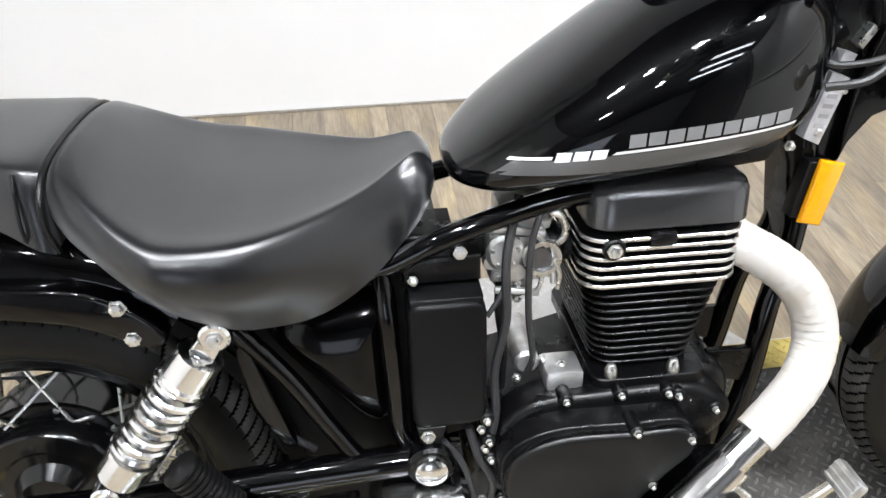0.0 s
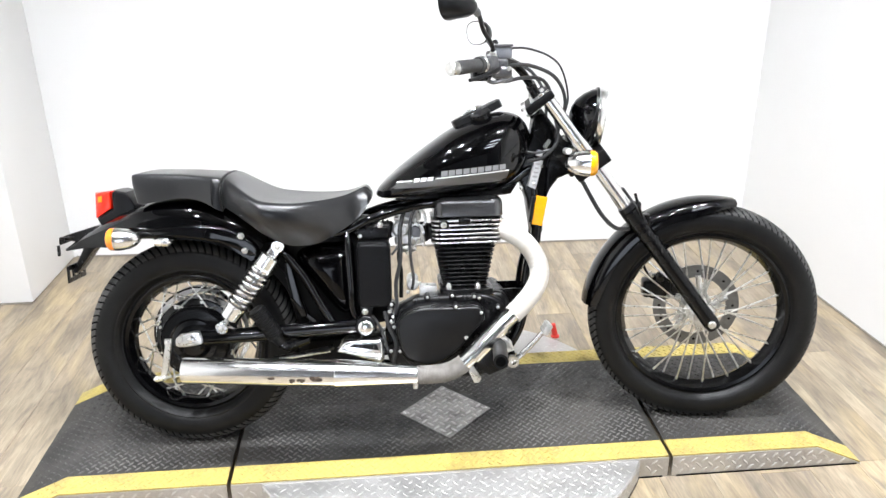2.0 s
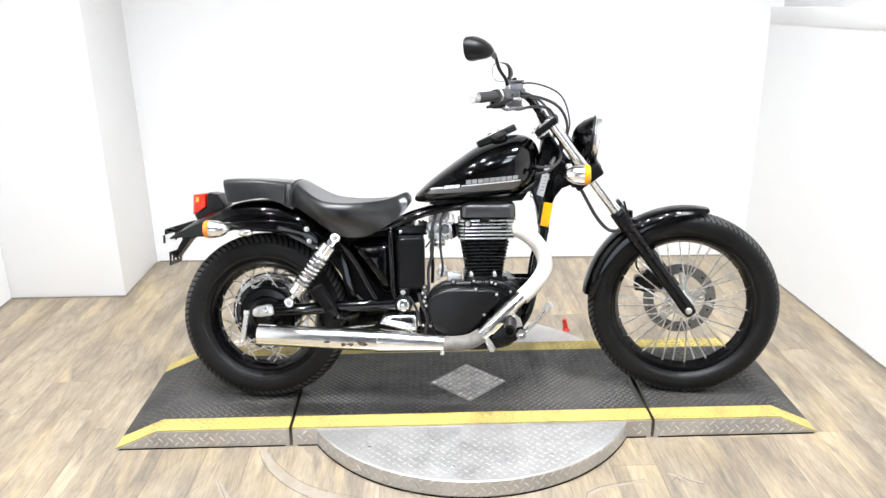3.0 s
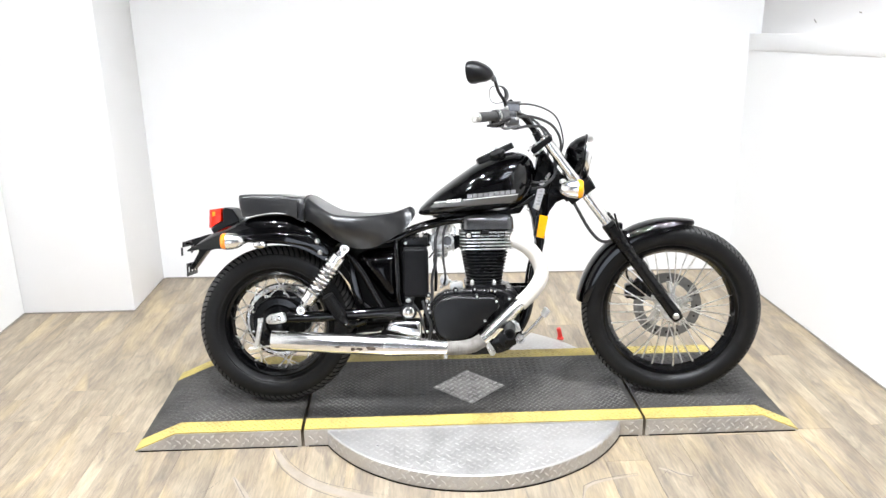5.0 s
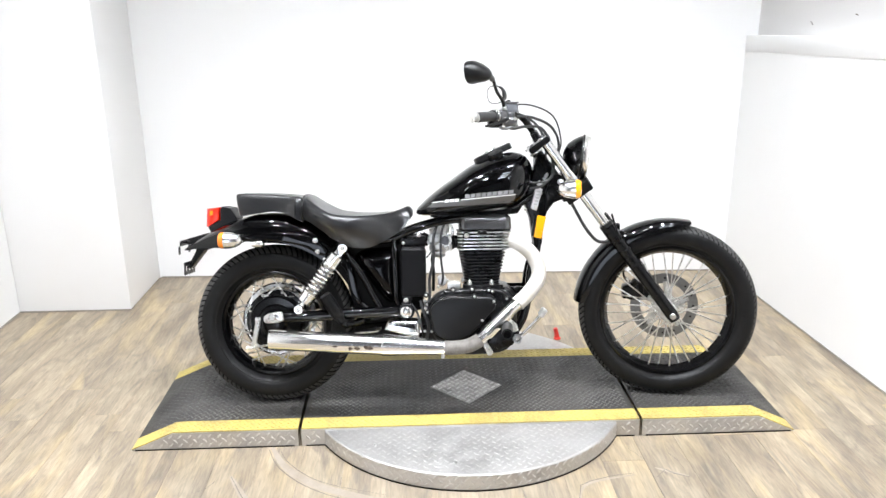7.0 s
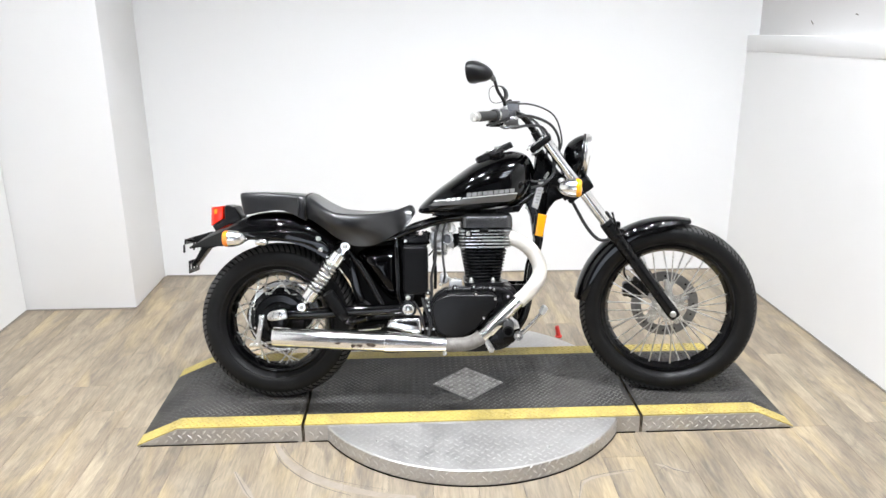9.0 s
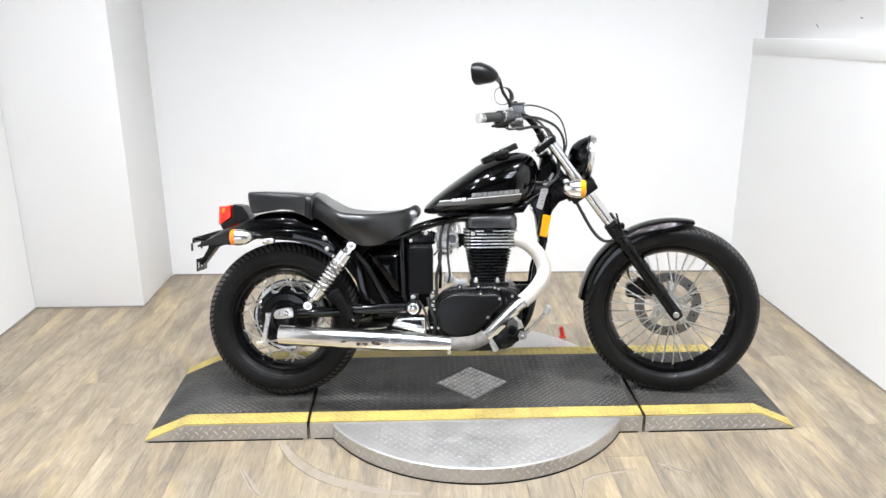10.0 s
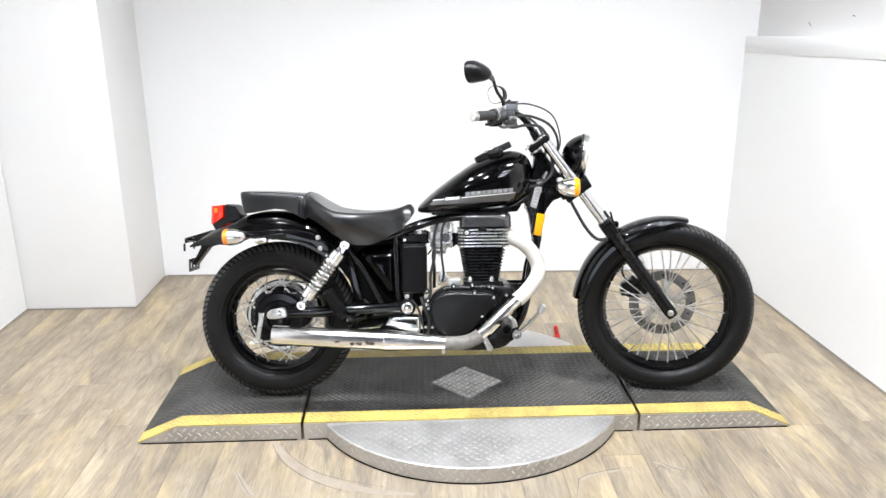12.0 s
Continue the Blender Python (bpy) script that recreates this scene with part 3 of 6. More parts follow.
# ---- the motorcycle: x ahead, y to its left, z up from the deck ----
bike = thing("motorcycle", "black cruiser motorcycle with white-wrapped exhaust on its stand", "motorcycle", pose(0.0395, -0.0585, P - 0.0025, 0, 0, -1.92) @ pose(0, 0, 0, -12.54, 0, 0) @ Matrix.Scale(1.0026, 4))
RAKE = Vector((-0.595, 0, 0.804)).normalized()
STEER_AT = Vector((0.262, 0, 0.93))
STEER = Matrix.Translation(STEER_AT) @ Matrix.Rotation(radians(-10.0), 4, RAKE) @ Matrix.Translation(-STEER_AT)
FC, FR, FW = Vector((0.757, 0, 0.338)), 0.338, 0.055
RC, RR, RW = Vector((-0.762, 0, 0.303)), 0.303, 0.068


def bolt(x, y, z, r=0.008, parent=None, mat=None, m=None, d=(0, -1, 0)):
    a = Vector((x, y, z))
    n = Vector(d)
    prof = [(0, 0), (0, r * 1.12), (0.0018, r * 1.12), (0.0022, r * 0.86), (0.007, r * 0.82), (0.0085, r * 0.5), (0.0085, 0)]
    return part("bolt", lathe(prof, basis(a, a + n), 6), mat or STEEL, parent or bike, "", m)


def wheel(name, C, R, W, rim_r, m, spokes, label, blocks, gap, reach):
    ax = Matrix.Translation(C) @ Matrix.Rotation(radians(90), 4, "X")
    if m is not None:
        ax = m @ ax
    w = W
    rim = [(-w * 0.62, rim_r + 0.004), (-w * 0.66, rim_r - 0.003), (-w * 0.6, rim_r - 0.012), (-w * 0.3, rim_r - 0.02), (0, rim_r - 0.026), (w * 0.3, rim_r - 0.02), (w * 0.6, rim_r - 0.012), (w * 0.66, rim_r - 0.003), (w * 0.62, rim_r + 0.004), (w * 0.3, rim_r - 0.006), (-w * 0.3, rim_r - 0.006)]
    hoop = part(name, lathe(rim, ax, 96, True), RIM, bike, label)
    # tyre: a rounded section with slanting grooves cut across tread and shoulders
    n = blocks * 8
    rc = rim_r + 0.45 * (R - rim_r)
    half = []
    for deg in [145, 130, 115, 100, 90, 84, 78, 74] + list(range(68, 8, -6)) + [5, 3, 0]:
        s, c = math.sin(radians(deg)), math.cos(radians(deg))
        half.append((deg, -w * s ** 0.8, rc + (R - rc if c > 0 else rc - rim_r) * math.copysign(abs(c) ** 0.85, c)))
    rows_in = [(145, -w * 0.6, rim_r - 0.001)] + half
    rows_in += [(-d, -a, r) for d, a, r in reversed(rows_in[:-1])]
    bm = bmesh.new()
    rows, cut_verts = [], set()
    for deg, a, r in rows_in:
        row = []
        u = abs(deg) / reach
        for k in range(n):
            d = 0.0
            if u <= 1.0:
                ph = (k / 8 + 1.6 * u + (0.5 if deg < 0 else 0)) % 1
                if u > 0.2 and ph < gap:
                    d = 0.0022
                if u < 0.05:
                    d = 0.005
            t = 2 * math.pi * k / n
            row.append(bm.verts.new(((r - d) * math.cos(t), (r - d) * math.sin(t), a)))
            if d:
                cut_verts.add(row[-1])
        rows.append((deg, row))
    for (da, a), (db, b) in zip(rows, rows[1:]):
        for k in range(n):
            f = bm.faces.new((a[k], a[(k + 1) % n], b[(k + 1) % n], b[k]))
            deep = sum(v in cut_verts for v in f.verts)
            # groove faces take near-black GAP: shade in the cuts put into the colour
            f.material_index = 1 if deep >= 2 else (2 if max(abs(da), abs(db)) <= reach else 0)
    bmesh.ops.transform(bm, matrix=ax, verts=bm.verts)
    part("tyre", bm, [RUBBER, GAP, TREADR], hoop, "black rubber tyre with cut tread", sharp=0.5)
    for s in (-1, 1):
        part("bead_ring", lathe([(s * w * 0.9, rim_r + 0.018), (s * (w * 0.9 + 0.002), rim_r + 0.021), (s * w * 0.92, rim_r + 0.024)], ax, 96), RUBBER, hoop)
    hub_r, hub_w, count = spokes
    me = None
    for k in range(count):
        s = 1 if k % 2 else -1
        t0 = 2 * math.pi * (k + 0.5) / count
        lean = 2 * math.pi / count * (3.4 if (k // 2) % 2 else -3.4)
        a = Vector((hub_r * math.cos(t0 + lean), hub_r * math.sin(t0 + lean), s * hub_w))
        b = Vector(((rim_r - 0.018) * math.cos(t0), (rim_r - 0.018) * math.sin(t0), s * 0.008))
        bm = rod((0, 0, 0), (0, 0, (b - a).length), 0.0027, 6)
        add_lathe(bm, [((b - a).length - 0.014, 0.0027), ((b - a).length - 0.014, 0.0036), ((b - a).length, 0.0036)], None, 6)
        ob = new("spoke", me) if me else part("spoke", bm, STEEL, hoop)
        if me:
            bm.free()
        else:
            me = ob.data
        ob.parent = hoop
        ob.matrix_basis = ax @ basis(a, b)
    return hoop, ax


def front_wheel():
    hoop, ax = wheel("front_wheel", FC, FR, FW, 0.252, STEER, (0.032, 0.034, 36), "front wheel with black rim and chrome spokes", 96, 0.2, 58)
    part("hub", lathe([(-0.052, 0), (-0.052, 0.022), (-0.038, 0.024), (-0.036, 0.036), (-0.03, 0.036), (-0.024, 0.026), (0.024, 0.026), (0.03, 0.036), (0.036, 0.036), (0.04, 0.03), (0.055, 0.03), (0.055, 0)], ax, 32), ALU, hoop)
    disc = part("brake_disc", lathe([(-0.062, 0.092), (-0.062, 0.131), (-0.057, 0.131), (-0.057, 0.092)], ax, 64, True), DISC, hoop, "drilled steel brake disc")
    for k in range(5):
        a = 2 * math.pi * k / 5 + 0.3
        p = lambda r, b: ax @ Vector((r * math.cos(b), r * math.sin(b), -0.057))
        part("disc_arm", tube([p(0.035, a - 0.35), p(0.062, a - 0.12), p(0.098, a)], 0.009, 8, 4), STEEL, disc)
    star = [(q * math.cos(math.pi * k / 10), q * math.sin(math.pi * k / 10)) for k in range(20) for q in [0.094 if k % 4 == 0 else 0.05]]
    carrier = loft([[(x, y, z) for x, y in star] for z in (-0.0585, -0.0545)])
    part("disc_carrier", carrier, STEEL, disc, "bright disc carrier", ax)
    # holes are not cut: dark discs carry their shade as colour
    for k in range(16):
        a = 2 * math.pi * k / 16
        part("drill_mark", lathe([(-0.0565, 0.0042), (-0.0563, 0)], ax @ Matrix.Translation((0.112 * math.cos(a), 0.112 * math.sin(a), 0)), 12), GAP, disc)
    return hoop


def rear_wheel():
    hoop, ax = wheel("rear_wheel", RC, RR, RW, 0.2, None, (0.112, 0.05, 36), "rear wheel with black rim and chrome spokes", 84, 0.26, 67)
    ad = Matrix.Translation((0.01, 0, 0.012)) @ ax
    part("brake_drum", lathe([(-0.03, 0.07), (-0.04, 0.116), (0.02, 0.119), (0.034, 0.12), (0.038, 0.117), (0.04, 0.103), (0.066, 0.1), (0.073, 0.094), (0.074, 0.07), (0.07, 0.064), (0.072, 0.05), (0.09, 0.036), (0.094, 0)], ad, 64), DRUMM, hoop, "gloss black drum brake hub")
    for k in range(9):
        a = 2 * math.pi * k / 9
        part("rivet", lathe([(0.038, 0.005), (0.042, 0.004), (0.043, 0)], ad @ Matrix.Translation((0.1105 * math.cos(a), 0.1105 * math.sin(a), 0)), 10), STEEL, hoop)
    part("belt_pulley", lathe([(-0.062, 0.128), (-0.062, 0.142), (-0.09, 0.142), (-0.09, 0.128)], ax, 72, True), BRIGHT, hoop, "steel belt pulley ring")
    for k in range(6):
        a = 2 * math.pi * k / 6
        p = lambda r: ax @ Vector((r * math.cos(a), r * math.sin(a), -0.075))
        part("pulley_arm", rod(p(0.05), p(0.13), 0.011, 10), ALU, hoop)
    return hoop


front_wheel()
rear_wheel()


def arc_fender(name, C, R, a0, a1, half, skirt, mat, m, label, taper=0.0, n=48, tail=0.0, rise=0.0, full=False, nose=0.0, deep=0.0):
    """A mudguard: a U section swept round C from angle a0 to a1 (degrees)."""
    sec = [(-half, R - skirt), (-half * 1.0, R - skirt * 0.5), (-half * 0.94, R - 0.022), (-half * 0.78, R - 0.008), (-half * 0.45, R - 0.001), (0, R + 0.001)]
    if full:
        sec = [(-half, R - skirt), (-half * 0.99, R - skirt * 0.72), (-half * 0.92, R - skirt * 0.45), (-half * 0.77, R - skirt * 0.22), (-half * 0.5, R - skirt * 0.07), (-half * 0.24, R), (0, R + 0.001)]
    sec = sec + [(-y, r) for y, r in reversed(sec[:-1])]
    inner = [(y * 0.965, r - 0.003 if abs(y) < half * 0.9 else r) for y, r in reversed(sec)]
    ring = sec + inner
    rings = []
    for k in range(n + 1):
        u = k / n
        a = radians(a0 + (a1 - a0) * u)
        e = 1 - taper * (max(0, u - 0.86) / 0.14) ** 2 - taper * (max(0, 0.14 - u) / 0.14) ** 2 - tail * max(0, u - 0.77) / 0.2
        e -= nose * max(0, 0.22 - u) / 0.22
        e += deep * min(1, max(0, (0.64 - u) / 0.14))
        R1 = R + rise * (max(0, u - 0.75) / 0.25) ** 2
        rings.append([(C.x + (R1 - (R - r) * e) * math.cos(a), y * (0.6 + 0.4 * min(1, e)), C.z + (R1 - (R - r) * e) * math.sin(a)) for y, r in ring])
    return part(name, loft(rings), mat, bike, label, m)


arc_fender("front_fender", FC, 0.36, 78, 174, 0.064, 0.05, PAINT, STEER, "gloss black front mudguard", 0.2, full=True, nose=0.55)
arc_fender("rear_fender", RC, 0.424, 52, 138, 0.118, 0.085, PAINT, None, "gloss black rear mudguard", 0.02, tail=0.75, rise=0.018, deep=0.24)
arc_fender("inner_fender", RC, 0.372, 2, 58, 0.085, 0.045, INNER, None, "dull black inner mudguard")


# fork, clamps, stem
def fork():
    d = (Vector((0.764, 0, 0.343)) - Vector((0.289, 0, 0.985))).normalized()
    for s in (-1, 1):
        y = s * 0.098
        top = Vector((0.289, y, 0.985)) - d * 0.03
        mid = Vector((0.289, y, 0.985)) + d * 0.41
        end = Vector((0.764, y, 0.343))
        part("fork_tube", rod(top, mid + d * 0.05, 0.0185, 24, 0.003), CHROME, bike, "chrome fork tube", STEER)
        L = (end - mid).length
        part("fork_leg", lathe([(-0.03, 0.0), (-0.03, 0.021), (-0.026, 0.026), (0.03, 0.0265), (0.034, 0.0235), (L - 0.05, 0.0225), (L, 0.024), (L + 0.022, 0.02), (L + 0.028, 0)], basis(mid, end), 24), SEMI, bike, "black lower fork leg", STEER)
        part("dust_seal", lathe([(-0.045, 0.0195), (-0.045, 0.0245), (-0.03, 0.0265), (-0.03, 0)], basis(mid, end), 24), PLASTIC, bike, "", STEER)
        part("axle_nut", rod((end.x, y + s * 0.02, end.z), (end.x, y + s * 0.032, end.z), 0.0115, 16, 0.003), STEEL, bike, "", STEER)
        part("clamp_cap", rod(top - d * 0.006, top + d * 0.004, 0.017, 16, 0.003), CHROME, bike, "", STEER)
    m1 = Matrix.Translation(Vector((0.262, 0, 0.985))) @ Matrix.Rotation(radians(-36.5), 4, "Y")
    part("upper_clamp", box((0.0, 0, 0), (0.088, 0.25, 0.023), 0.007, m1, 3), INNER, bike, "black upper fork clamp", STEER)
    part("clamp_plate", box((0.002, 0, 0.013), (0.05, 0.2, 0.004), 0.0015, m1, 1), STEEL, bike, "bright clamp top plate", STEER)
    m2 = Matrix.Translation(Vector((0.262, 0, 0.985)) + d * 0.225) @ Matrix.Rotation(radians(-36.5), 4, "Y")
    part("lower_clamp", box((0.012, 0, 0), (0.108, 0.255, 0.042), 0.005, m2, 3), INNER, bike, "black lower fork clamp", STEER)
    part("steering_stem", rod(Vector((0.246, 0, 0.956)), Vector((0.246, 0, 0.956)) + d * 0.21, 0.021, 24, 0.003), SATIN, bike)
    part("stem_nut", lathe([(0.0, 0.02), (0.0, 0.027), (0.009, 0.027), (0.009, 0.02)], basis(Vector((0.246, 0, 0.956)), Vector((0.246, 0, 0.956)) + d), 12, True), STEEL, bike, "bright steering stem nut", STEER)
    for q in ((0.218, -0.085, 0.962), (0.24, -0.03, 0.995), (0.24, 0.03, 0.995), (0.218, 0.085, 0.962)):
        bolt(*q, 0.008, bike, STEEL, STEER, tuple(-d))
    part("fender_bracket", box((0.555, -0.085, 0.64), (0.05, 0.03, 0.05), 0.008, None), SEMI, bike, "", STEER)
    part("fender_bracket", box((0.555, 0.085, 0.64), (0.05, 0.03, 0.05), 0.008, None), SEMI, bike, "", STEER)
    part("cable_guide", tube([(0.565, -0.11, 0.63), (0.545, -0.118, 0.68), (0.53, -0.11, 0.73)], 0.004, 8), SEMI, bike, "", STEER)


fork()


def headlight():
    m = STEER @ Matrix.Translation((0.413, 0, 0.934)) @ Matrix.Rotation(radians(98), 4, "Y")
    bowl = part("headlight", lathe([(-0.064, 0), (-0.061, 0.022), (-0.051, 0.043), (-0.031, 0.063), (-0.008, 0.077), (0.01, 0.083), (0.012, 0.08)], m, 40), PAINT, bike, "round black headlight with chrome rim")
    part("chrome_rim", lathe([(0.008, 0.083), (0.012, 0.087), (0.022, 0.086), (0.029, 0.081), (0.031, 0.074), (0.024, 0.072)], m, 40), CHROME, bowl, "chrome ring")
    part("gasket", lathe([(0.001, 0.08), (0.003, 0.0845), (0.009, 0.0845), (0.009, 0.08)], m, 40), PLASTIC, bowl)
    part("lens_gasket", lathe([(0.029, 0.081), (0.032, 0.0805), (0.033, 0.074), (0.03, 0.073)], m, 40), STEEL, bowl)
    part("lens", lathe([(0.024, 0.0735), (0.033, 0.06), (0.037, 0.03), (0.039, 0)], m, 40), GLASS, bowl, "clear glass lens")
    part("mount", tube([(0.345, -0.07, 0.86), (0.385, -0.082, 0.88), (0.41, -0.082, 0.93)], 0.009, 10), SEMI, bike, "", STEER)
    part("mount", tube([(0.345, 0.07, 0.86), (0.385, 0.082, 0.88), (0.41, 0.082, 0.93)], 0.009, 10), SEMI, bike, "", STEER)


headlight()


def signal(c, ahead, m, r=0.034, lens=None):
    """A bullet turn signal at c; ahead is the way its lens looks along x."""
    b = Matrix.Translation(c) @ Matrix.Rotation(radians(90 * ahead), 4, "Y")
    if m is not None:
        b = m @ b
    shell = part("turn_signal", lathe([(-0.05, 0), (-0.048, r * 0.25), (-0.038, r * 0.58), (-0.021, r * 0.85), (0.0, r * 0.98), (0.016, r)], b, 32), CHROME, bike, "chrome bullet turn signal with orange lens")
    part("lens", lathe([(0.016, r * 0.99), (0.028, r * 0.97), (0.035, r * 0.8), (0.038, r * 0.4), (0.039, 0)], b, 32), lens or ORANGE, shell, "orange lens")
    y = c[1]
    s = -1 if y < 0 else 1
    part("stalk", rod((c[0], y - s * 0.02, c[2]), (c[0] + 0.01 * ahead, y - s * 0.085, c[2]), 0.009, 12), CHROME, shell, "", m)
    return shell


for s in (-1, 1):
    signal((0.376, s * 0.215, 0.834), 1, STEER, 0.0345, AMBER)
    signal((-0.892, s * 0.18, 0.637), -1, None, 0.031)
    part("marker_lamp", lathe([(-0.03, 0), (-0.026, 0.009), (-0.01, 0.0135), (0.012, 0.0125), (0.02, 0.006), (0.022, 0)], Matrix.Translation((-0.792, s * 0.145, 0.62)) @ Matrix.Rotation(radians(90), 4, "Y"), 16), CHROME, bike, "small chrome marker")


# tank
TANK = [(-0.214, 0.733, 0.722, 0.03), (-0.208, 0.744, 0.718, 0.06), (-0.193, 0.76, 0.715, 0.09), (-0.165, 0.786, 0.714, 0.118), (-0.12, 0.822, 0.716, 0.136), (-0.06, 0.865, 0.72, 0.148), (0.0, 0.905, 0.726, 0.153), (0.06, 0.932, 0.733, 0.153), (0.11, 0.947, 0.74, 0.149), (0.15, 0.953, 0.748, 0.14), (0.18, 0.949, 0.765, 0.125), (0.2, 0.94, 0.79, 0.106), (0.216, 0.925, 0.82, 0.082), (0.227, 0.905, 0.845, 0.05), (0.232, 0.888, 0.86, 0.025)]


def tank_rings(sections, n=48, lift=0.0):
    rings = []
    for x, top, bot, w in spline(sections, 4):
        zc = bot + 0.36 * (top - bot)
        ring = []
        for k in range(n):
            a = 2 * math.pi * k / n
            c, s = math.cos(a), math.sin(a)
            e = 2 / (2.4 if s > 0 else 3.2)
            ring.append((x, (w + lift) * math.copysign(abs(c) ** e, c), zc + ((top - zc) if s > 0 else (zc - bot)) * math.copysign(abs(s) ** e, s)))
        rings.append(ring)
    return rings


tank = part("fuel_tank", loft(tank_rings(TANK)), PAINT, bike, "gloss black teardrop fuel tank with silver stripes", sharp=1.2)
part("tank_underside", slab([(-0.16, 0.722), (-0.1, 0.722), (0.1, 0.732), (0.19, 0.75), (0.17, 0.72), (0.1, 0.712), (-0.1, 0.705), (-0.16, 0.708)], -0.07, 0.07, 0.006), SATIN, tank)

from mathutils.bvhtree import BVHTree
_me = tank.data
TREE = BVHTree.FromPolygons([v.co.copy() for v in _me.vertices], [tuple(p.vertices) for p in _me.polygons])


def decal(name, poly, mat, label, cells=24, lift=0.0007):
    """A flat shape in (x, z), four corners, laid on the tank's right flank."""
    bm = bmesh.new()
    a, b, c, d = [np.array(p) for p in poly]
    grid = []
    for i in range(cells + 1):
        u = i / cells
        row = []
        for j in range(4):
            v = j / 3
            p = (a * (1 - u) + b * u) * (1 - v) + (d * (1 - u) + c * u) * v
            hit = TREE.ray_cast(Vector((p[0], -0.5, p[1])), Vector((0, 1, 0)))
            y = hit[0].y if hit[0] else -0.14
            row.append(bm.verts.new((p[0], y - lift, p[1])))
        grid.append(row)
    for r0, r1 in zip(grid, grid[1:]):
        for j in range(3):
            bm.faces.new((r0[j], r1[j], r1[j + 1], r0[j + 1]))
    return part(name, bm, mat, tank, label)


def zline(x):
    return 0.765 + (x + 0.156) * 0.0868


decal("dark_band", [(-0.172, 0.747), (0.148, 0.763), (0.157, zline(0.157) - 0.002), (-0.15, zline(-0.15) - 0.002)], DECALG, "dark grey band")
for xa, xb in ((-0.156, -0.111), (-0.049, 0.155)):
    decal("thin_stripe", [(xa, zline(xa) - 0.001), (xb, zline(xb) - 0.001), (xb + 0.002, zline(xb) + 0.0025), (xa + 0.004, zline(xa) + 0.0025)], DECALW, "thin pale stripe", 20, 0.0012)
for k in range(3):
    x0 = -0.108 + k * 0.0185
    decal("decal_block", [(x0, zline(x0) - 0.004), (x0 + 0.0155, zline(x0) - 0.003), (x0 + 0.0185, zline(x0) + 0.0075), (x0 + 0.003, zline(x0) + 0.0065)], DECALW, "pale slanted decal block", 3, 0.0012)
for k in range(9):
    x0 = -0.032 + k * 0.0201
    z0 = zline(x0) + 0.0045
    decal("decal_block", [(x0, z0), (x0 + 0.0175, z0 + 0.0015), (x0 + 0.0182, z0 + 0.016), (x0 + 0.0007, z0 + 0.0145)], DECAL, "silver decal block", 3)

# gauge pod and filler cap on the tank
pod = Matrix.Translation((0.094, 0.0, 0.952)) @ Matrix.Rotation(radians(-25), 4, "Y")
dial = part("gauge_pod", slab([(-0.075, -0.052), (0.035, -0.05), (0.06, -0.03), (0.06, 0.03), (0.035, 0.05), (-0.075, 0.052), (-0.09, 0.0)], -0.014, 0.011, 0.006, 6), PLASTIC, bike, "black gauge pod on the tank top", pod @ Matrix.Rotation(radians(-90), 4, "X"))
part("dial_ring", lathe([(0.016, 0.046), (0.021, 0.044), (0.022, 0.04), (0.018, 0.038)], pod @ Matrix.Translation((-0.035, 0, 0)), 32), CHROME, dial)
part("dial_glass", lathe([(0.0185, 0.0385), (0.0195, 0)], pod @ Matrix.Translation((-0.035, 0, 0)), 32), DIALG, dial)
part("filler_cap", lathe([(-0.01, 0.028), (0.012, 0.03), (0.018, 0.027), (0.02, 0)], Matrix.Translation((0.089, -0.06, 0.936)) @ Matrix.Rotation(radians(-20), 4, "Y") @ Matrix.Rotation(radians(22), 4, "X"), 24), SEMI, bike, "black filler cap")


# seats
def seat_rings(cols, flat, bulge):
    """cols: x, middle, top, crease, bottom, half width at crease, half width at bottom."""
    rings = []
    for x, mid, top, cr, bot, wc, wb in spline(cols, 8):
        h = [(0, top), (wc * 0.4, top - flat[0] * (top - cr)), (wc * 0.75, top - flat[1] * (top - cr)), (wc * 0.94, top - flat[2] * (top - cr)), (wc, cr - 0.003)]
        h = [tuple(p) for p in spline(h, 3)]
        for k in range(1, 13):
            v = k / 12
            h.append((wc + (wb - wc) * v ** 1.6 + bulge * math.sin(math.pi * min(1.0, v * 1.02) ** 0.72), cr - 0.003 - (cr - 0.003 - bot) * (1.15 * v - 0.15 * v * v)))
        h += [(wb - 0.012, bot + 0.001), (0, bot + 0.012)]
        rings.append([(x, mid - y, z) for y, z in h] + [(x, mid + y, z) for y, z in reversed(h[1:-1])])
    return rings


def seat_part(name, cols, label, flat=(0.06, 0.45, 0.94), rake=0.0, bulge=0.004):
    """rake: how far the rear end leans, as a slope."""
    rings = seat_rings(cols, flat, bulge)
    rings = [[(x + rake * (0.79 - z) * min(1.0, max(0.0, (-0.74 - x) / 0.13)), y, z) for x, y, z in r] for r in rings]
    return part(name, loft(rings), VINYL, bike, label, sharp=0.75)


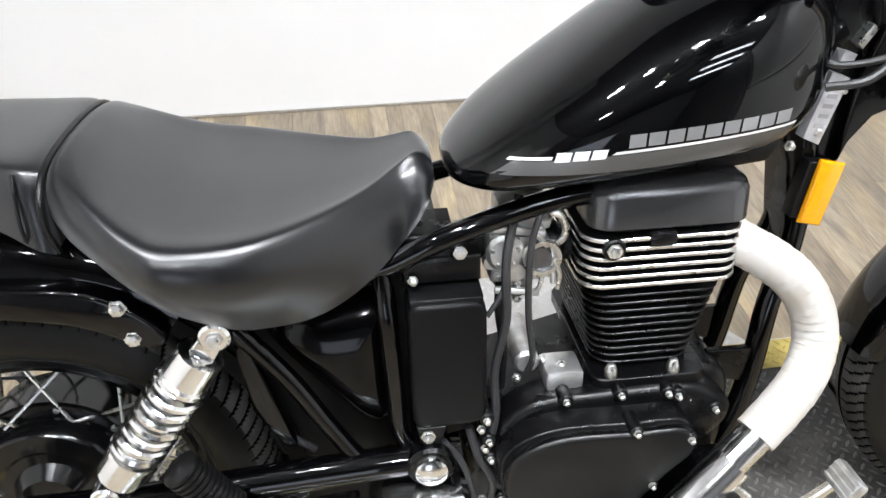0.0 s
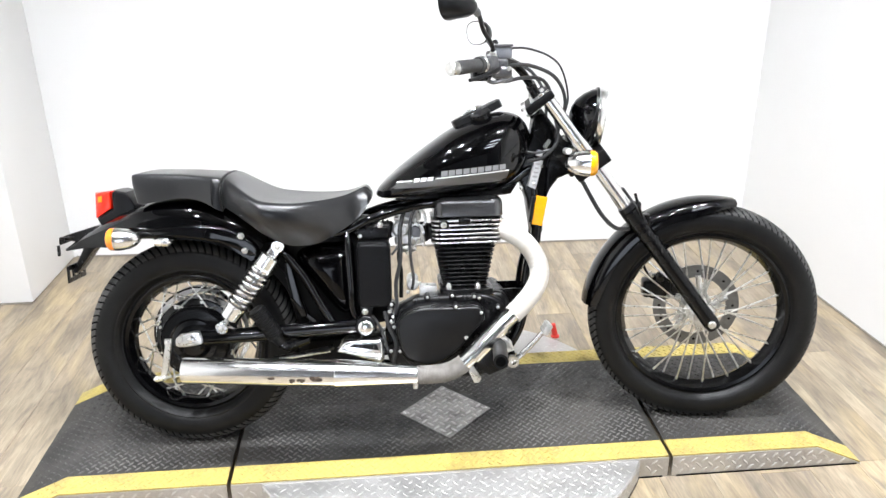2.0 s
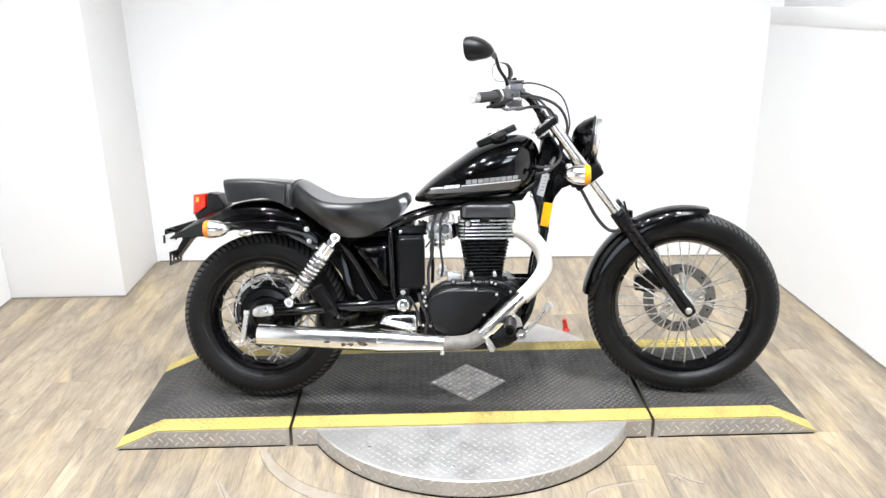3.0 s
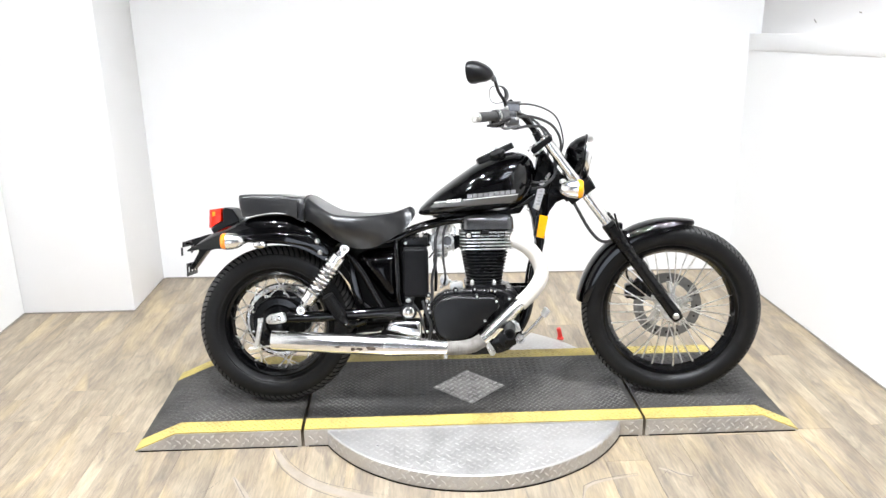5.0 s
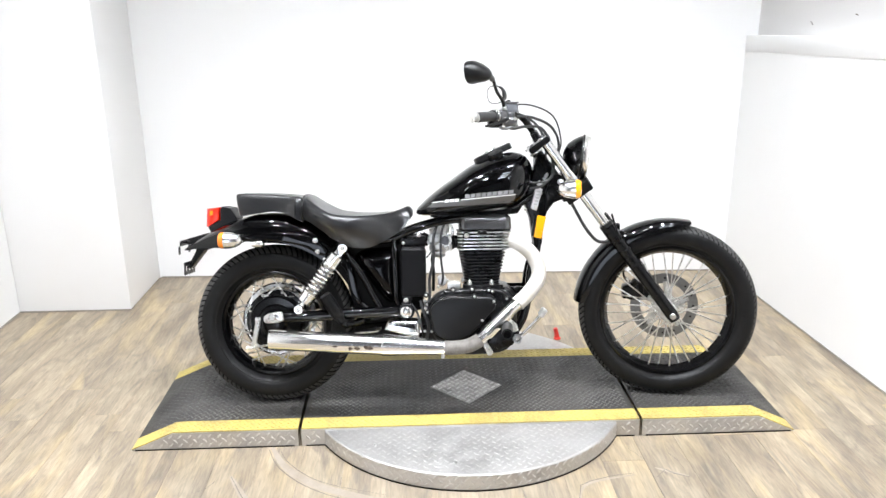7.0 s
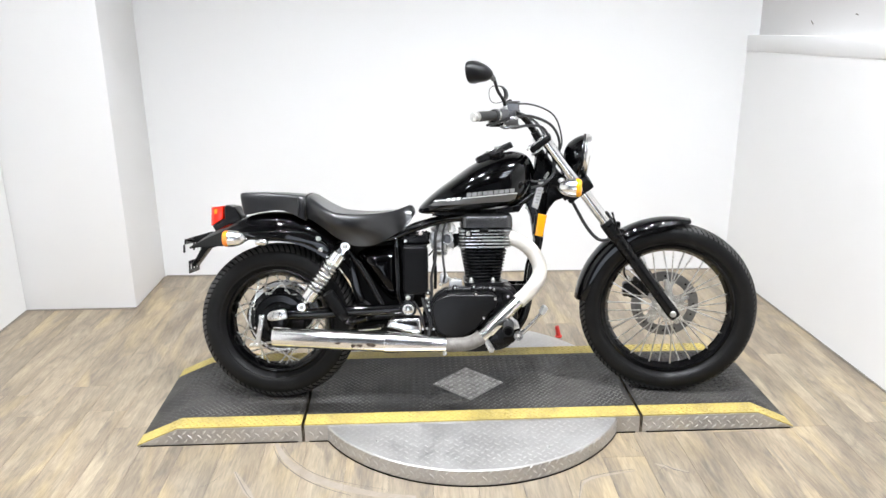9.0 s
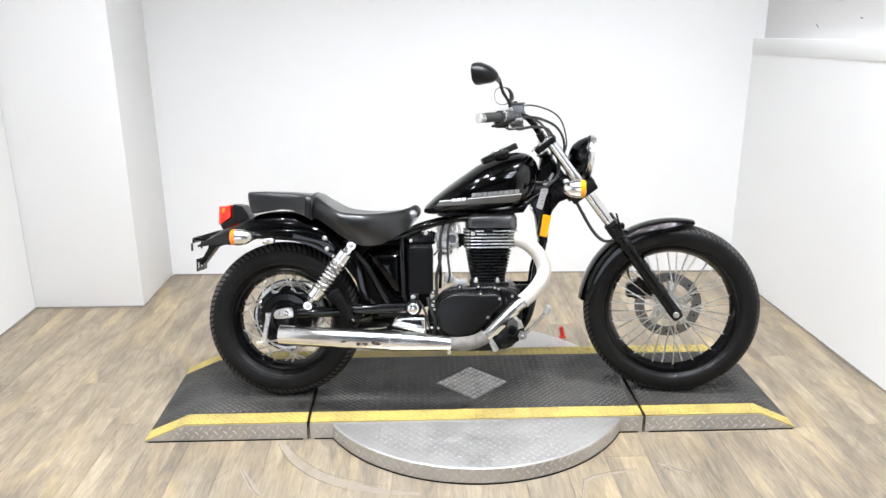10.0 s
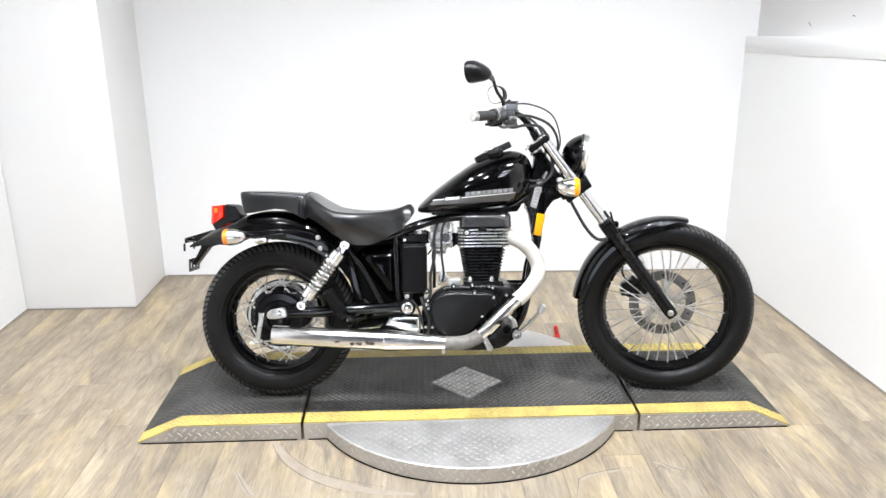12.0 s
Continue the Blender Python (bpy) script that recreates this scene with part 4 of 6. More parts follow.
rider = seat_part("rider_seat", [(-0.64, 0, 0.784, 0.77, 0.712, 0.1, 0.1), (-0.622, 0, 0.797, 0.785, 0.705, 0.122, 0.122), (-0.6, -0.005, 0.786, 0.776, 0.695, 0.141, 0.137), (-0.57, -0.009, 0.758, 0.758, 0.677, 0.165, 0.154), (-0.54, -0.011, 0.738, 0.741, 0.657, 0.185, 0.165), (-0.51, -0.012, 0.726, 0.73, 0.635, 0.196, 0.166), (-0.46, -0.012, 0.718, 0.724, 0.608, 0.19, 0.156), (-0.42, -0.012, 0.717, 0.722, 0.602, 0.174, 0.148), (-0.375, -0.011, 0.718, 0.723, 0.606, 0.145, 0.142), (-0.335, -0.009, 0.721, 0.726, 0.624, 0.114, 0.138), (-0.3, -0.005, 0.728, 0.731, 0.643, 0.083, 0.121), (-0.27, 0, 0.739, 0.741, 0.662, 0.057, 0.095), (-0.25, 0, 0.748, 0.749, 0.682, 0.042, 0.085), (-0.238, 0, 0.747, 0.744, 0.7, 0.035, 0.075), (-0.228, 0, 0.735, 0.732, 0.715, 0.03, 0.05)], "black vinyl rider seat, dished", bulge=0.017)
pillion = seat_part("passenger_seat", [(-0.884, 0, 0.79, 0.785, 0.737, 0.082, 0.082), (-0.881, 0, 0.799, 0.795, 0.726, 0.096, 0.096), (-0.872, 0, 0.804, 0.8, 0.721, 0.103, 0.104), (-0.84, 0, 0.805, 0.801, 0.724, 0.106, 0.109), (-0.8, 0, 0.804, 0.8, 0.731, 0.108, 0.113), (-0.74, 0, 0.802, 0.797, 0.737, 0.112, 0.119), (-0.69, 0, 0.798, 0.792, 0.728, 0.12, 0.129), (-0.65, 0, 0.795, 0.786, 0.708, 0.13, 0.142), (-0.632, 0, 0.79, 0.78, 0.7, 0.126, 0.14)], "black vinyl passenger pad", (0.02, 0.12, 0.5), 0.15, 0.005)
part("strap_seam", tube([(-0.657, -0.136, 0.712), (-0.657, -0.144, 0.73), (-0.657, -0.138, 0.765), (-0.657, -0.129, 0.786)], 0.0022, 8, 5), PLASTIC, pillion, "stitched seam")
seam = [(-0.631, y, z) for y, z in ((-0.133, 0.7), (-0.15, 0.735), (-0.146, 0.762), (-0.124, 0.782), (-0.08, 0.793), (0, 0.797), (0.08, 0.793), (0.124, 0.782), (0.146, 0.762))]
part("piping", tube(seam, 0.0035, 8, 5), PLASTIC, rider, "black seam piping")

# tail: fender strut, lamp, plate bracket
for s in (-1, 1):
    strut = part("fender_strut", slab([(-0.872, 0.63), (-0.864, 0.65), (-0.758, 0.662), (-0.66, 0.658), (-0.604, 0.646), (-0.557, 0.613), (-0.541, 0.585), (-0.563, 0.573), (-0.614, 0.6), (-0.662, 0.616), (-0.762, 0.631)], s * 0.142, s * 0.11, 0.006, 4), PAINT, bike, "gloss black fender strut")
    bolt(-0.586, s * 0.14, 0.63, 0.0095, strut, d=(0, s, 0))
    bolt(-0.577, s * 0.14, 0.59, 0.0095, strut, d=(0, s, 0))

def bowed(outline, half, bow, bevel=0.005):
    """An outline in (x, z) swept across the machine, its hind part drawn forward towards the sides."""
    bm = slab(outline, -half, half, bevel, 0, 3)
    x0, x1 = min(p[0] for p in outline), max(p[0] for p in outline)
    bmesh.ops.bisect_plane(bm, geom=bm.verts[:] + bm.edges[:] + bm.faces[:], plane_co=(0, 0, 0), plane_no=(0, 1, 0))
    for v in bm.verts:
        v.co.x += bow * (v.co.y / half) ** 2 * (x1 - v.co.x) / (x1 - x0)
    return bm


lampbase = part("tail_lamp", bowed([(-0.966, 0.748), (-0.958, 0.756), (-0.922, 0.75), (-0.894, 0.712), (-0.902, 0.69), (-1.007, 0.654), (-1.019, 0.676), (-0.966, 0.703)], 0.05, 0.02), PLASTIC, bike, "red tail lamp on a black base")
part("lens", bowed([(-1.020, 0.748), (-0.964, 0.753), (-0.964, 0.704), (-1.024, 0.678)], 0.047, 0.022, 0.006), RED, lampbase, "red plastic lens")
# orange patch put on the lens for the bright spot within it
part("lens_bright_spot", slab([(-0.996, 0.74), (-0.984, 0.741), (-0.985, 0.724), (-0.997, 0.722)], -0.0482, -0.04, 0.002), ORANGE, lampbase)
bracket = part("plate_bracket", slab([(-1.108, 0.628), (-1.018, 0.654), (-0.968, 0.657), (-0.973, 0.602), (-1.028, 0.588), (-1.083, 0.518), (-1.095, 0.523), (-1.060, 0.585), (-1.055, 0.607), (-1.108, 0.617)], -0.03, 0.03, 0.003), SATIN, bike, "black number plate bracket")
part("plate_holder", box((-1.109, 0, 0.615), (0.006, 0.11, 0.016), 0.001, None, 1), SATIN, bracket)
part("plate_holder", box((-1.096, 0, 0.6255), (0.03, 0.11, 0.004), 0.001, None, 1), SATIN, bracket)
for y in (-0.068, 0.05):
    part("plate_tab", box((-1.109, y, 0.592), (0.005, 0.012, 0.03), 0.001, None, 1), SATIN, bracket)
for z in (0.503, 0.538):
    part("plate_rail", box((-1.095, 0, z), (0.005, 0.12, 0.014), 0.001, None, 1), SATIN, bracket)
for y in (-0.054, -0.02, 0.02, 0.054):
    part("plate_tab", box((-1.095, y, 0.5205), (0.0046, 0.012, 0.024), 0.001, None, 1), SATIN, bracket)

# swingarm, axle fittings, shocks
for s in (-1, 1):
    arm = part("swingarm", tube([(-0.252, s * 0.125, 0.362), (-0.45, s * 0.132, 0.355), (-0.62, s * 0.138, 0.348), (-0.755, s * 0.138, 0.345)], lambda u: 0.021, 14), PAINT, bike, "gloss black swingarm tube")
    part("axle_plate", slab([(-0.778, 0.336), (-0.77, 0.358), (-0.72, 0.367), (-0.706, 0.353), (-0.71, 0.333), (-0.763, 0.327)], s * 0.166, s * 0.14, 0.004, 4), STEEL, arm, "bright axle adjuster plate")
    bolt(-0.731, s * 0.164, 0.349, 0.012, arm, CHROME, d=(0, s, 0))
    bolt(-0.253, s * 0.142, 0.363, 0.02, arm, CHROME, d=(0, s, 0))
    part("pivot_cover", rod((-0.253, s * 0.1, 0.363), (-0.253, s * 0.15, 0.363), 0.031, 24, 0.004), SEMI, arm)
    part("pivot_cap", lathe([(0, 0.022), (0.008, 0.021), (0.012, 0.015), (0.013, 0)], basis(Vector((-0.253, s * 0.15, 0.363)), Vector((-0.253, s * 0.3, 0.363))), 20), CHROME, arm, "chrome pivot cap")
    a, b = Vector((-0.482, s * 0.163, 0.603)), Vector((-0.65, s * 0.15, 0.376))
    L = (b - a).length
    B = basis(a, b)
    shock = part("shock_absorber", lathe([(0.03, 0), (0.03, 0.02), (0.034, 0.0275), (0.07, 0.0285), (0.073, 0.031), (0.079, 0.031), (0.08, 0)], B, 20), CHROME, bike, "chrome shock absorber with coil spring")
    part("lower_cover", lathe([(L - 0.08, 0), (L - 0.08, 0.031), (L - 0.074, 0.031), (L - 0.072, 0.0285), (L - 0.038, 0.028), (L - 0.032, 0.02), (L - 0.02, 0.012), (L - 0.02, 0)], B, 20), CHROME, shock)
    part("damper_rod", lathe([(0.075, 0.018), (L - 0.075, 0.018)], B, 20), STEEL, shock)
    coil = [B @ Vector((0.0275 * math.cos(2 * math.pi * 7.6 * k / 190), 0.0275 * math.sin(2 * math.pi * 7.6 * k / 190), 0.081 + (L - 0.162) * k / 190)) for k in range(191)]
    part("coil_spring", tube([tuple(p) for p in coil], 0.0056, 8, 1, smooth=False), CHROME, shock, "chrome coil spring")
    for c, r in ((a, 0.0175), (b, 0.017)):
        eye = part("shock_eye", rod(c + Vector((0, -s * 0.016, 0)), c + Vector((0, s * 0.014, 0)), r, 20, 0.003), CHROME, shock)
        bolt(c.x, c.y + s * 0.013, c.z, 0.009, eye, d=(0, s, 0))
    part("clevis", slab([(-0.013, 0.005), (0.013, 0.005), (0.015, 0.034), (-0.015, 0.034)], -0.012, 0.012, 0.003), CHROME, shock, "", B @ Matrix.Rotation(radians(90), 4, "Z"))
# drum brake arm and rod
arm = part("brake_arm", slab([(-0.813, 0.346), (-0.794, 0.346), (-0.796, 0.326), (-0.815, 0.232), (-0.824, 0.225), (-0.832, 0.236), (-0.813, 0.328)], -0.15, -0.138, 0.003), STEEL, bike, "bright drum brake lever")
bolt(-0.804, -0.148, 0.336, 0.009, arm)
bolt(-0.822, -0.148, 0.235, 0.007, arm)
part("brake_rod", tube([(-0.852, -0.144, 0.23), (-0.818, -0.144, 0.235), (-0.6, -0.14, 0.262), (-0.36, -0.11, 0.285)], 0.0035, 8), STEEL, arm)
part("adjuster_nut", rod((-0.848, -0.144, 0.231), (-0.828, -0.144, 0.234), 0.008, 6), STEEL, arm)
# drive belt round the rear pulley and the engine's small one
band = []
for cx, cz, r, a0, a1 in ((RC.x, RC.z, 0.145, 95, 265), (-0.215, 0.335, 0.045, -85, 85)):
    band += [(cx + r * math.cos(radians(a0 + (a1 - a0) * k / 24)), cz + r * math.sin(radians(a0 + (a1 - a0) * k / 24))) for k in range(25)]
bm = bmesh.new()
rings = []
for i, (x, z) in enumerate(band):
    p, q = band[i - 1], band[(i + 1) % len(band)]
    t = Vector((q[0] - p[0], 0, q[1] - p[1])).normalized()
    nrm = Vector((t.z, 0, -t.x)) * 0.0025
    rings.append([bm.verts.new(Vector((x, y, z)) + nrm * k) for y, k in ((0.062, -1), (0.09, -1), (0.09, 1), (0.062, 1))])
for i in range(len(rings)):
    u, v = rings[i], rings[(i + 1) % len(rings)]
    for j in range(4):
        bm.faces.new((u[j], u[(j + 1) % 4], v[(j + 1) % 4], v[j]))
belt = part("drive_belt", bm, RUBBER, bike, "black toothed drive belt")
for k in range(26):
    u = (k + 0.5) / 26
    p = Vector((band[24][0] * (1 - u) + band[25][0] * u, 0.076, band[24][1] * (1 - u) + band[25][1] * u + 0.005))
    part("belt_tooth", box(tuple(p), (0.007, 0.027, 0.006), 0.001, None, 1), RUBBER, belt)
# passenger footrest, folded up
a, b = Vector((-0.552, -0.178, 0.435)), Vector((-0.487, -0.17, 0.33))
L = (b - a).length
prof = [(0, 0), (0, 0.014)]
for k in range(12):
    h = 0.006 + k * (L - 0.03) / 12
    prof += [(h, 0.024), (h + 0.0045, 0.024), (h + 0.0055, 0.0205), (h + 0.007, 0.0205)]
prof += [(L - 0.018, 0.016), (L, 0.013), (L, 0)]
peg = part("passenger_footrest", lathe(prof, basis(a, b), 20), RUBBER, bike, "ribbed black rubber footrest, folded")
part("footrest_bracket", tube([(-0.487, -0.17, 0.33), (-0.472, -0.16, 0.318), (-0.45, -0.14, 0.318), (-0.42, -0.12, 0.325)], 0.013, 10), SEMI, peg)

# chassis tubes
for s in (-1, 1):
    part("frame_tube", tube([(0.235, s * 0.022, 0.79), (0.1, s * 0.055, 0.715), (-0.1, s * 0.085, 0.695), (-0.225, s * 0.1, 0.664), (-0.3, s * 0.1, 0.632), (-0.38, s * 0.09, 0.62)], 0.0135, 12), PAINT, bike, "gloss black frame tube")
    part("frame_tube", tube([(-0.49, s * 0.112, 0.595), (-0.469, s * 0.118, 0.573), (-0.42, s * 0.12, 0.504), (-0.37, s * 0.12, 0.41), (-0.338, s * 0.118, 0.361), (-0.3, s * 0.1, 0.35)], 0.0125, 12), PAINT, bike, "gloss black frame tube")
    part("frame_tube", tube([(0.245, s * 0.02, 0.74), (0.25, s * 0.025, 0.6), (0.222, s * 0.045, 0.5), (0.205, s * 0.055, 0.37), (0.175, s * 0.06, 0.29), (0.11, s * 0.07, 0.235), (-0.05, s * 0.07, 0.215), (-0.25, s * 0.07, 0.23)], 0.0155, 12), PAINT, bike, "gloss black frame tube")
    part("engine_mount", slab([(0.215, 0.44), (0.14, 0.44), (0.12, 0.405), (0.205, 0.38)], s * 0.06, s * 0.05, 0.003), SEMI, bike)
part("cross_plate", slab([(-0.47, 0.245), (-0.45, 0.3), (-0.3, 0.312), (-0.222, 0.3), (-0.222, 0.2), (-0.4, 0.205)], -0.055, 0.06, 0.01), INNER, bike, "dull black frame cross plate")
neck = part("steering_head", slab([(0.212, 0.83), (0.236, 0.885), (0.243, 0.936), (0.252, 0.945), (0.28, 0.942), (0.303, 0.896), (0.312, 0.83), (0.294, 0.79), (0.277, 0.712), (0.268, 0.6), (0.24, 0.58), (0.222, 0.7), (0.2, 0.76)], -0.032, 0.032, 0.008), SEMI, bike, "black steering head gusset")
part("gusset", slab([(0.276, 0.7), (0.287, 0.727), (0.311, 0.758), (0.343, 0.771), (0.352, 0.76), (0.374, 0.772), (0.372, 0.8), (0.345, 0.838), (0.3, 0.865), (0.28, 0.8)], -0.045, -0.015, 0.006), SEMI, neck)
part("label_plate", slab([(0.222, 0.739), (0.244, 0.729), (0.267, 0.81), (0.243, 0.819)], -0.05, -0.03, 0.001), STICKER, neck, "silver printed label")
part("small_label", slab([(0.247, 0.826), (0.263, 0.822), (0.269, 0.838), (0.253, 0.843)], -0.05, -0.03, 0.001), STICKER, neck, "small silver label")
# small steel plate added where a highlight shows on the steering head
part("highlight_plate", slab([(0.268, 0.85), (0.283, 0.872), (0.291, 0.866), (0.276, 0.843)], -0.048, -0.03, 0.002), STEEL, neck, "bright plate added for a highlight")
for x, z in ((0.297, 0.79), (0.318, 0.785), (0.26, 0.92)):
    bolt(x, -0.044, z, 0.0045, neck, SEMI)
for z in (0.752, 0.764, 0.776, 0.788, 0.8):
    x = 0.229 + (z - 0.739) * 0.25
    part("label_bar", slab([(x, z), (x + 0.013, z - 0.002), (x + 0.0145, z + 0.003), (x + 0.0015, z + 0.005)], -0.0506, -0.0495, 0.0003), DECALB, neck)
refl = part("side_reflector", slab([(0.232, 0.629), (0.262, 0.622), (0.279, 0.706), (0.246, 0.713)], -0.062, -0.055, 0.004), AMBER, bike, "orange side reflector")
part("reflector_back", slab([(0.224, 0.634), (0.26, 0.626), (0.275, 0.702), (0.236, 0.709)], -0.053, -0.03, 0.003), PLASTIC, refl)
part("horn", lathe([(0, 0), (0, 0.03), (0.02, 0.034), (0.026, 0.03), (0.026, 0)], basis(Vector((0.32, -0.01, 0.835)), Vector((0.315, -0.2, 0.84))), 24), SEMI, bike, "black horn")
part("horn_button", rod((0.331, -0.05, 0.838), (0.331, -0.098, 0.838), 0.0095, 16, 0.003), DECALW, bike)

# side covers behind the engine
COVER = [(-0.45, 0.555), (-0.42, 0.592), (-0.35, 0.602), (-0.29, 0.602), (-0.278, 0.58), (-0.278, 0.42), (-0.295, 0.385), (-0.33, 0.39), (-0.39, 0.465)]
for s in (-1, 1):
    outline = [tuple(p) for p in spline(COVER, 5, True)]
    rings = [[(x, s * 0.03, z) for x, z in outline]]
    for k in (1.0, 0.995, 0.98, 0.95, 0.9, 0.82, 0.72, 0.6, 0.45, 0.3, 0.15, 0.03):
        rings.append([(-0.35 + (x + 0.35) * k, s * (0.055 + 0.07 * math.sqrt(1 - k ** 2.2)), 0.515 + (z - 0.515) * k) for x, z in outline])
    part("side_cover", loft(rings), COVERM, bike, "gloss black side cover", sharp=1.2)
    part("frame_tube", tube([(-0.3, s * 0.1, 0.632), (-0.296, s * 0.118, 0.58), (-0.292, s * 0.122, 0.48), (-0.288, s * 0.118, 0.4), (-0.262, s * 0.115, 0.36)], 0.0115, 12), PAINT, bike, "gloss black frame tube")
    part("bracket", slab([(-0.478, 0.545), (-0.462, 0.55), (-0.432, 0.43), (-0.42, 0.39), (-0.436, 0.386), (-0.468, 0.45)], s * 0.112, s * 0.1, 0.003), PAINT, bike, "gloss black bracket")
part("inner_fender", slab([(-0.57, 0.6), (-0.42, 0.62), (-0.2, 0.62), (-0.19, 0.36), (-0.3, 0.335), (-0.4, 0.335), (-0.448, 0.345), (-0.478, 0.46), (-0.535, 0.535)], -0.08, 0.08, 0.008), INNER, bike)
boxc = part("electrics_box", slab([(-0.272, 0.578), (-0.271, 0.588), (-0.266, 0.594), (-0.258, 0.597), (-0.193, 0.597), (-0.185, 0.594), (-0.18, 0.588), (-0.178, 0.578), (-0.178, 0.436), (-0.18, 0.426), (-0.186, 0.419), (-0.196, 0.416), (-0.256, 0.414), (-0.266, 0.417), (-0.271, 0.425), (-0.272, 0.435)], -0.136, -0.07, 0.009, 0, 4), BOXM, bike, "black plastic side box")
part("box_lid_lip", slab([(-0.268, 0.601), (-0.182, 0.601), (-0.182, 0.59), (-0.268, 0.59)], -0.13, -0.068, 0.003), PLASTIC, boxc)
part("box_tab", slab([(-0.268, 0.418), (-0.23, 0.418), (-0.238, 0.388), (-0.262, 0.384)], -0.136, -0.12, 0.004), PLASTIC, boxc)
bolt(-0.254, -0.135, 0.404, 0.009, boxc)
part("box_bracket", slab([(-0.275, 0.64), (-0.18, 0.64), (-0.18, 0.605), (-0.275, 0.605)], -0.1, -0.05, 0.006), SATIN, boxc)


# engine
def plan_ring(x0, x1, y, r, n=6):
    """A rounded rectangle in plan, x0..x1 by -y..y."""
    out = []
    for cx, cy, a0 in ((x1 - r, y - r, 0), (x0 + r, y - r, 90), (x0 + r, -y + r, 180), (x1 - r, -y + r, 270)):
        for k in range(n + 1):
            a = radians(a0 + 90 * k / n)
            out.append((cx + r * math.cos(a), cy + r * math.sin(a)))
    return out


def plate(x0, x1, y, r, z, h, rim=None):
    """A fin: rounded plate with softly bevelled edge."""
    e = min(0.0012, h * 0.3)
    rings = [[(px, py, z) for px, py in plan_ring(x0 + e, x1 - e, y - e, r)], [(px, py, z + e) for px, py in plan_ring(x0, x1, y, r)], [(px, py, z + h - e) for px, py in plan_ring(x0, x1, y, r)], [(px, py, z + h) for px, py in plan_ring(x0 + e, x1 - e, y - e, r)]]
    bm = loft(rings)
    if rim:
        for f in bm.faces:
            f.material_index = 0 if len(f.verts) > 4 else 1
    return bm


eng = part("engine", slab([(-0.2, 0.3), (-0.19, 0.355), (-0.1, 0.385), (-0.03, 0.405), (0.06, 0.43), (0.11, 0.44), (0.15, 0.43), (0.165, 0.38), (0.155, 0.25), (0.1, 0.19), (-0.1, 0.185), (-0.18, 0.21)], -0.09, 0.12, 0.015, 4), SATIN, bike, "black single-cylinder engine")
part("cylinder_core", loft([[(px, py, z) for px, py in plan_ring(a, b, w, 0.03)] for z, a, b, w in ((0.43, -0.015, 0.095, 0.07), (0.58, -0.04, 0.115, 0.085), (0.66, -0.045, 0.12, 0.09))]), SATIN, eng)
for k in range(11):
    u = k / 10
    z = 0.449 + k * 0.0122
    part("cylinder_fin", plate(-0.031 - 0.021 * u, 0.098 + 0.024 * u, 0.095 + 0.016 * u, 0.03, z, 0.0042), SATIN, eng)
part("cylinder_base", plate(-0.04, 0.112, 0.122, 0.02, 0.438, 0.018), SATIN, eng)
for k in range(6):
    z = 0.587 + k * 0.0124
    part("head_fin", plate(-0.061, 0.138, 0.116, 0.03, z, 0.0055, True), [SATIN, BRIGHT], eng, "head fin with bright machined edge")
part("head_stud_boss", rod((-0.026, -0.11, 0.642), (-0.026, -0.121, 0.642), 0.014, 16, 0.002), SATIN, eng)
bolt(-0.026, -0.12, 0.642, 0.009, eng)
part("head_plug", box((0.033, -0.11, 0.652), (0.034, 0.02, 0.016), 0.005), SATIN, eng)
for x in (-0.015, 0.067):
    part("cap_nut", lathe([(0, 0.0085), (0.009, 0.0085), (0.012, 0.0075), (0.018, 0.005), (0.021, 0)], Matrix.Translation((x, -0.113, 0.456)), 12), STEEL, eng)
# rocker cover
rings = []
for z, e in ((0.66, 0.004), (0.664, 0.0), (0.7, 0.001), (0.71, 0.005), (0.717, 0.015), (0.7205, 0.032)):
    rings.append([(px, py, z) for px, py in plan_ring(-0.053 + e, 0.144 - e * 0.9, 0.112 - e, 0.028)])
rocker = part("rocker_cover", loft(rings), ROCKER, eng, "satin black rocker cover")
# clutch cover
OUT = [(-0.177, 0.334), (-0.172, 0.37), (-0.158, 0.406), (-0.131, 0.429), (-0.099, 0.44), (-0.036, 0.442), (0.048, 0.444), (0.101, 0.439), (0.139, 0.415), (0.147, 0.392), (0.126, 0.357), (0.023, 0.26), (-0.04, 0.228), (-0.109, 0.226), (-0.142, 0.252), (-0.169, 0.297)]
flange = part("clutch_cover", slab(OUT, -0.133, -0.085, 0.012, 4, 4), SATIN, eng, "satin black clutch cover")
DOME = [(-0.164, 0.357), (-0.154, 0.392), (-0.123, 0.413), (-0.081, 0.422), (0.001, 0.42), (0.057, 0.42), (0.075, 0.403), (0.075, 0.377), (0.045, 0.345), (0.005, 0.298), (-0.037, 0.268), (-0.079, 0.255), (-0.122, 0.268), (-0.149, 0.292)]
WALLED = [(-0.03 + (x + 0.03) * 1.03, 0.35 + (z - 0.35) * 1.03) for x, z in DOME]
part("cover_wall", slab(WALLED, -0.168, -0.125, 0.004, 4, 3), SATIN, flange)
dome = part("outer_cover", slab(DOME, -0.186, -0.16, 0.008, 4, 4), DOMEM, flange, "flat satin black outer cover")
part("cover_lip", tube([(x, -0.1785, z) for x, z in DOME + DOME[:2]], 0.0028, 8, 5), SEMI, dome)
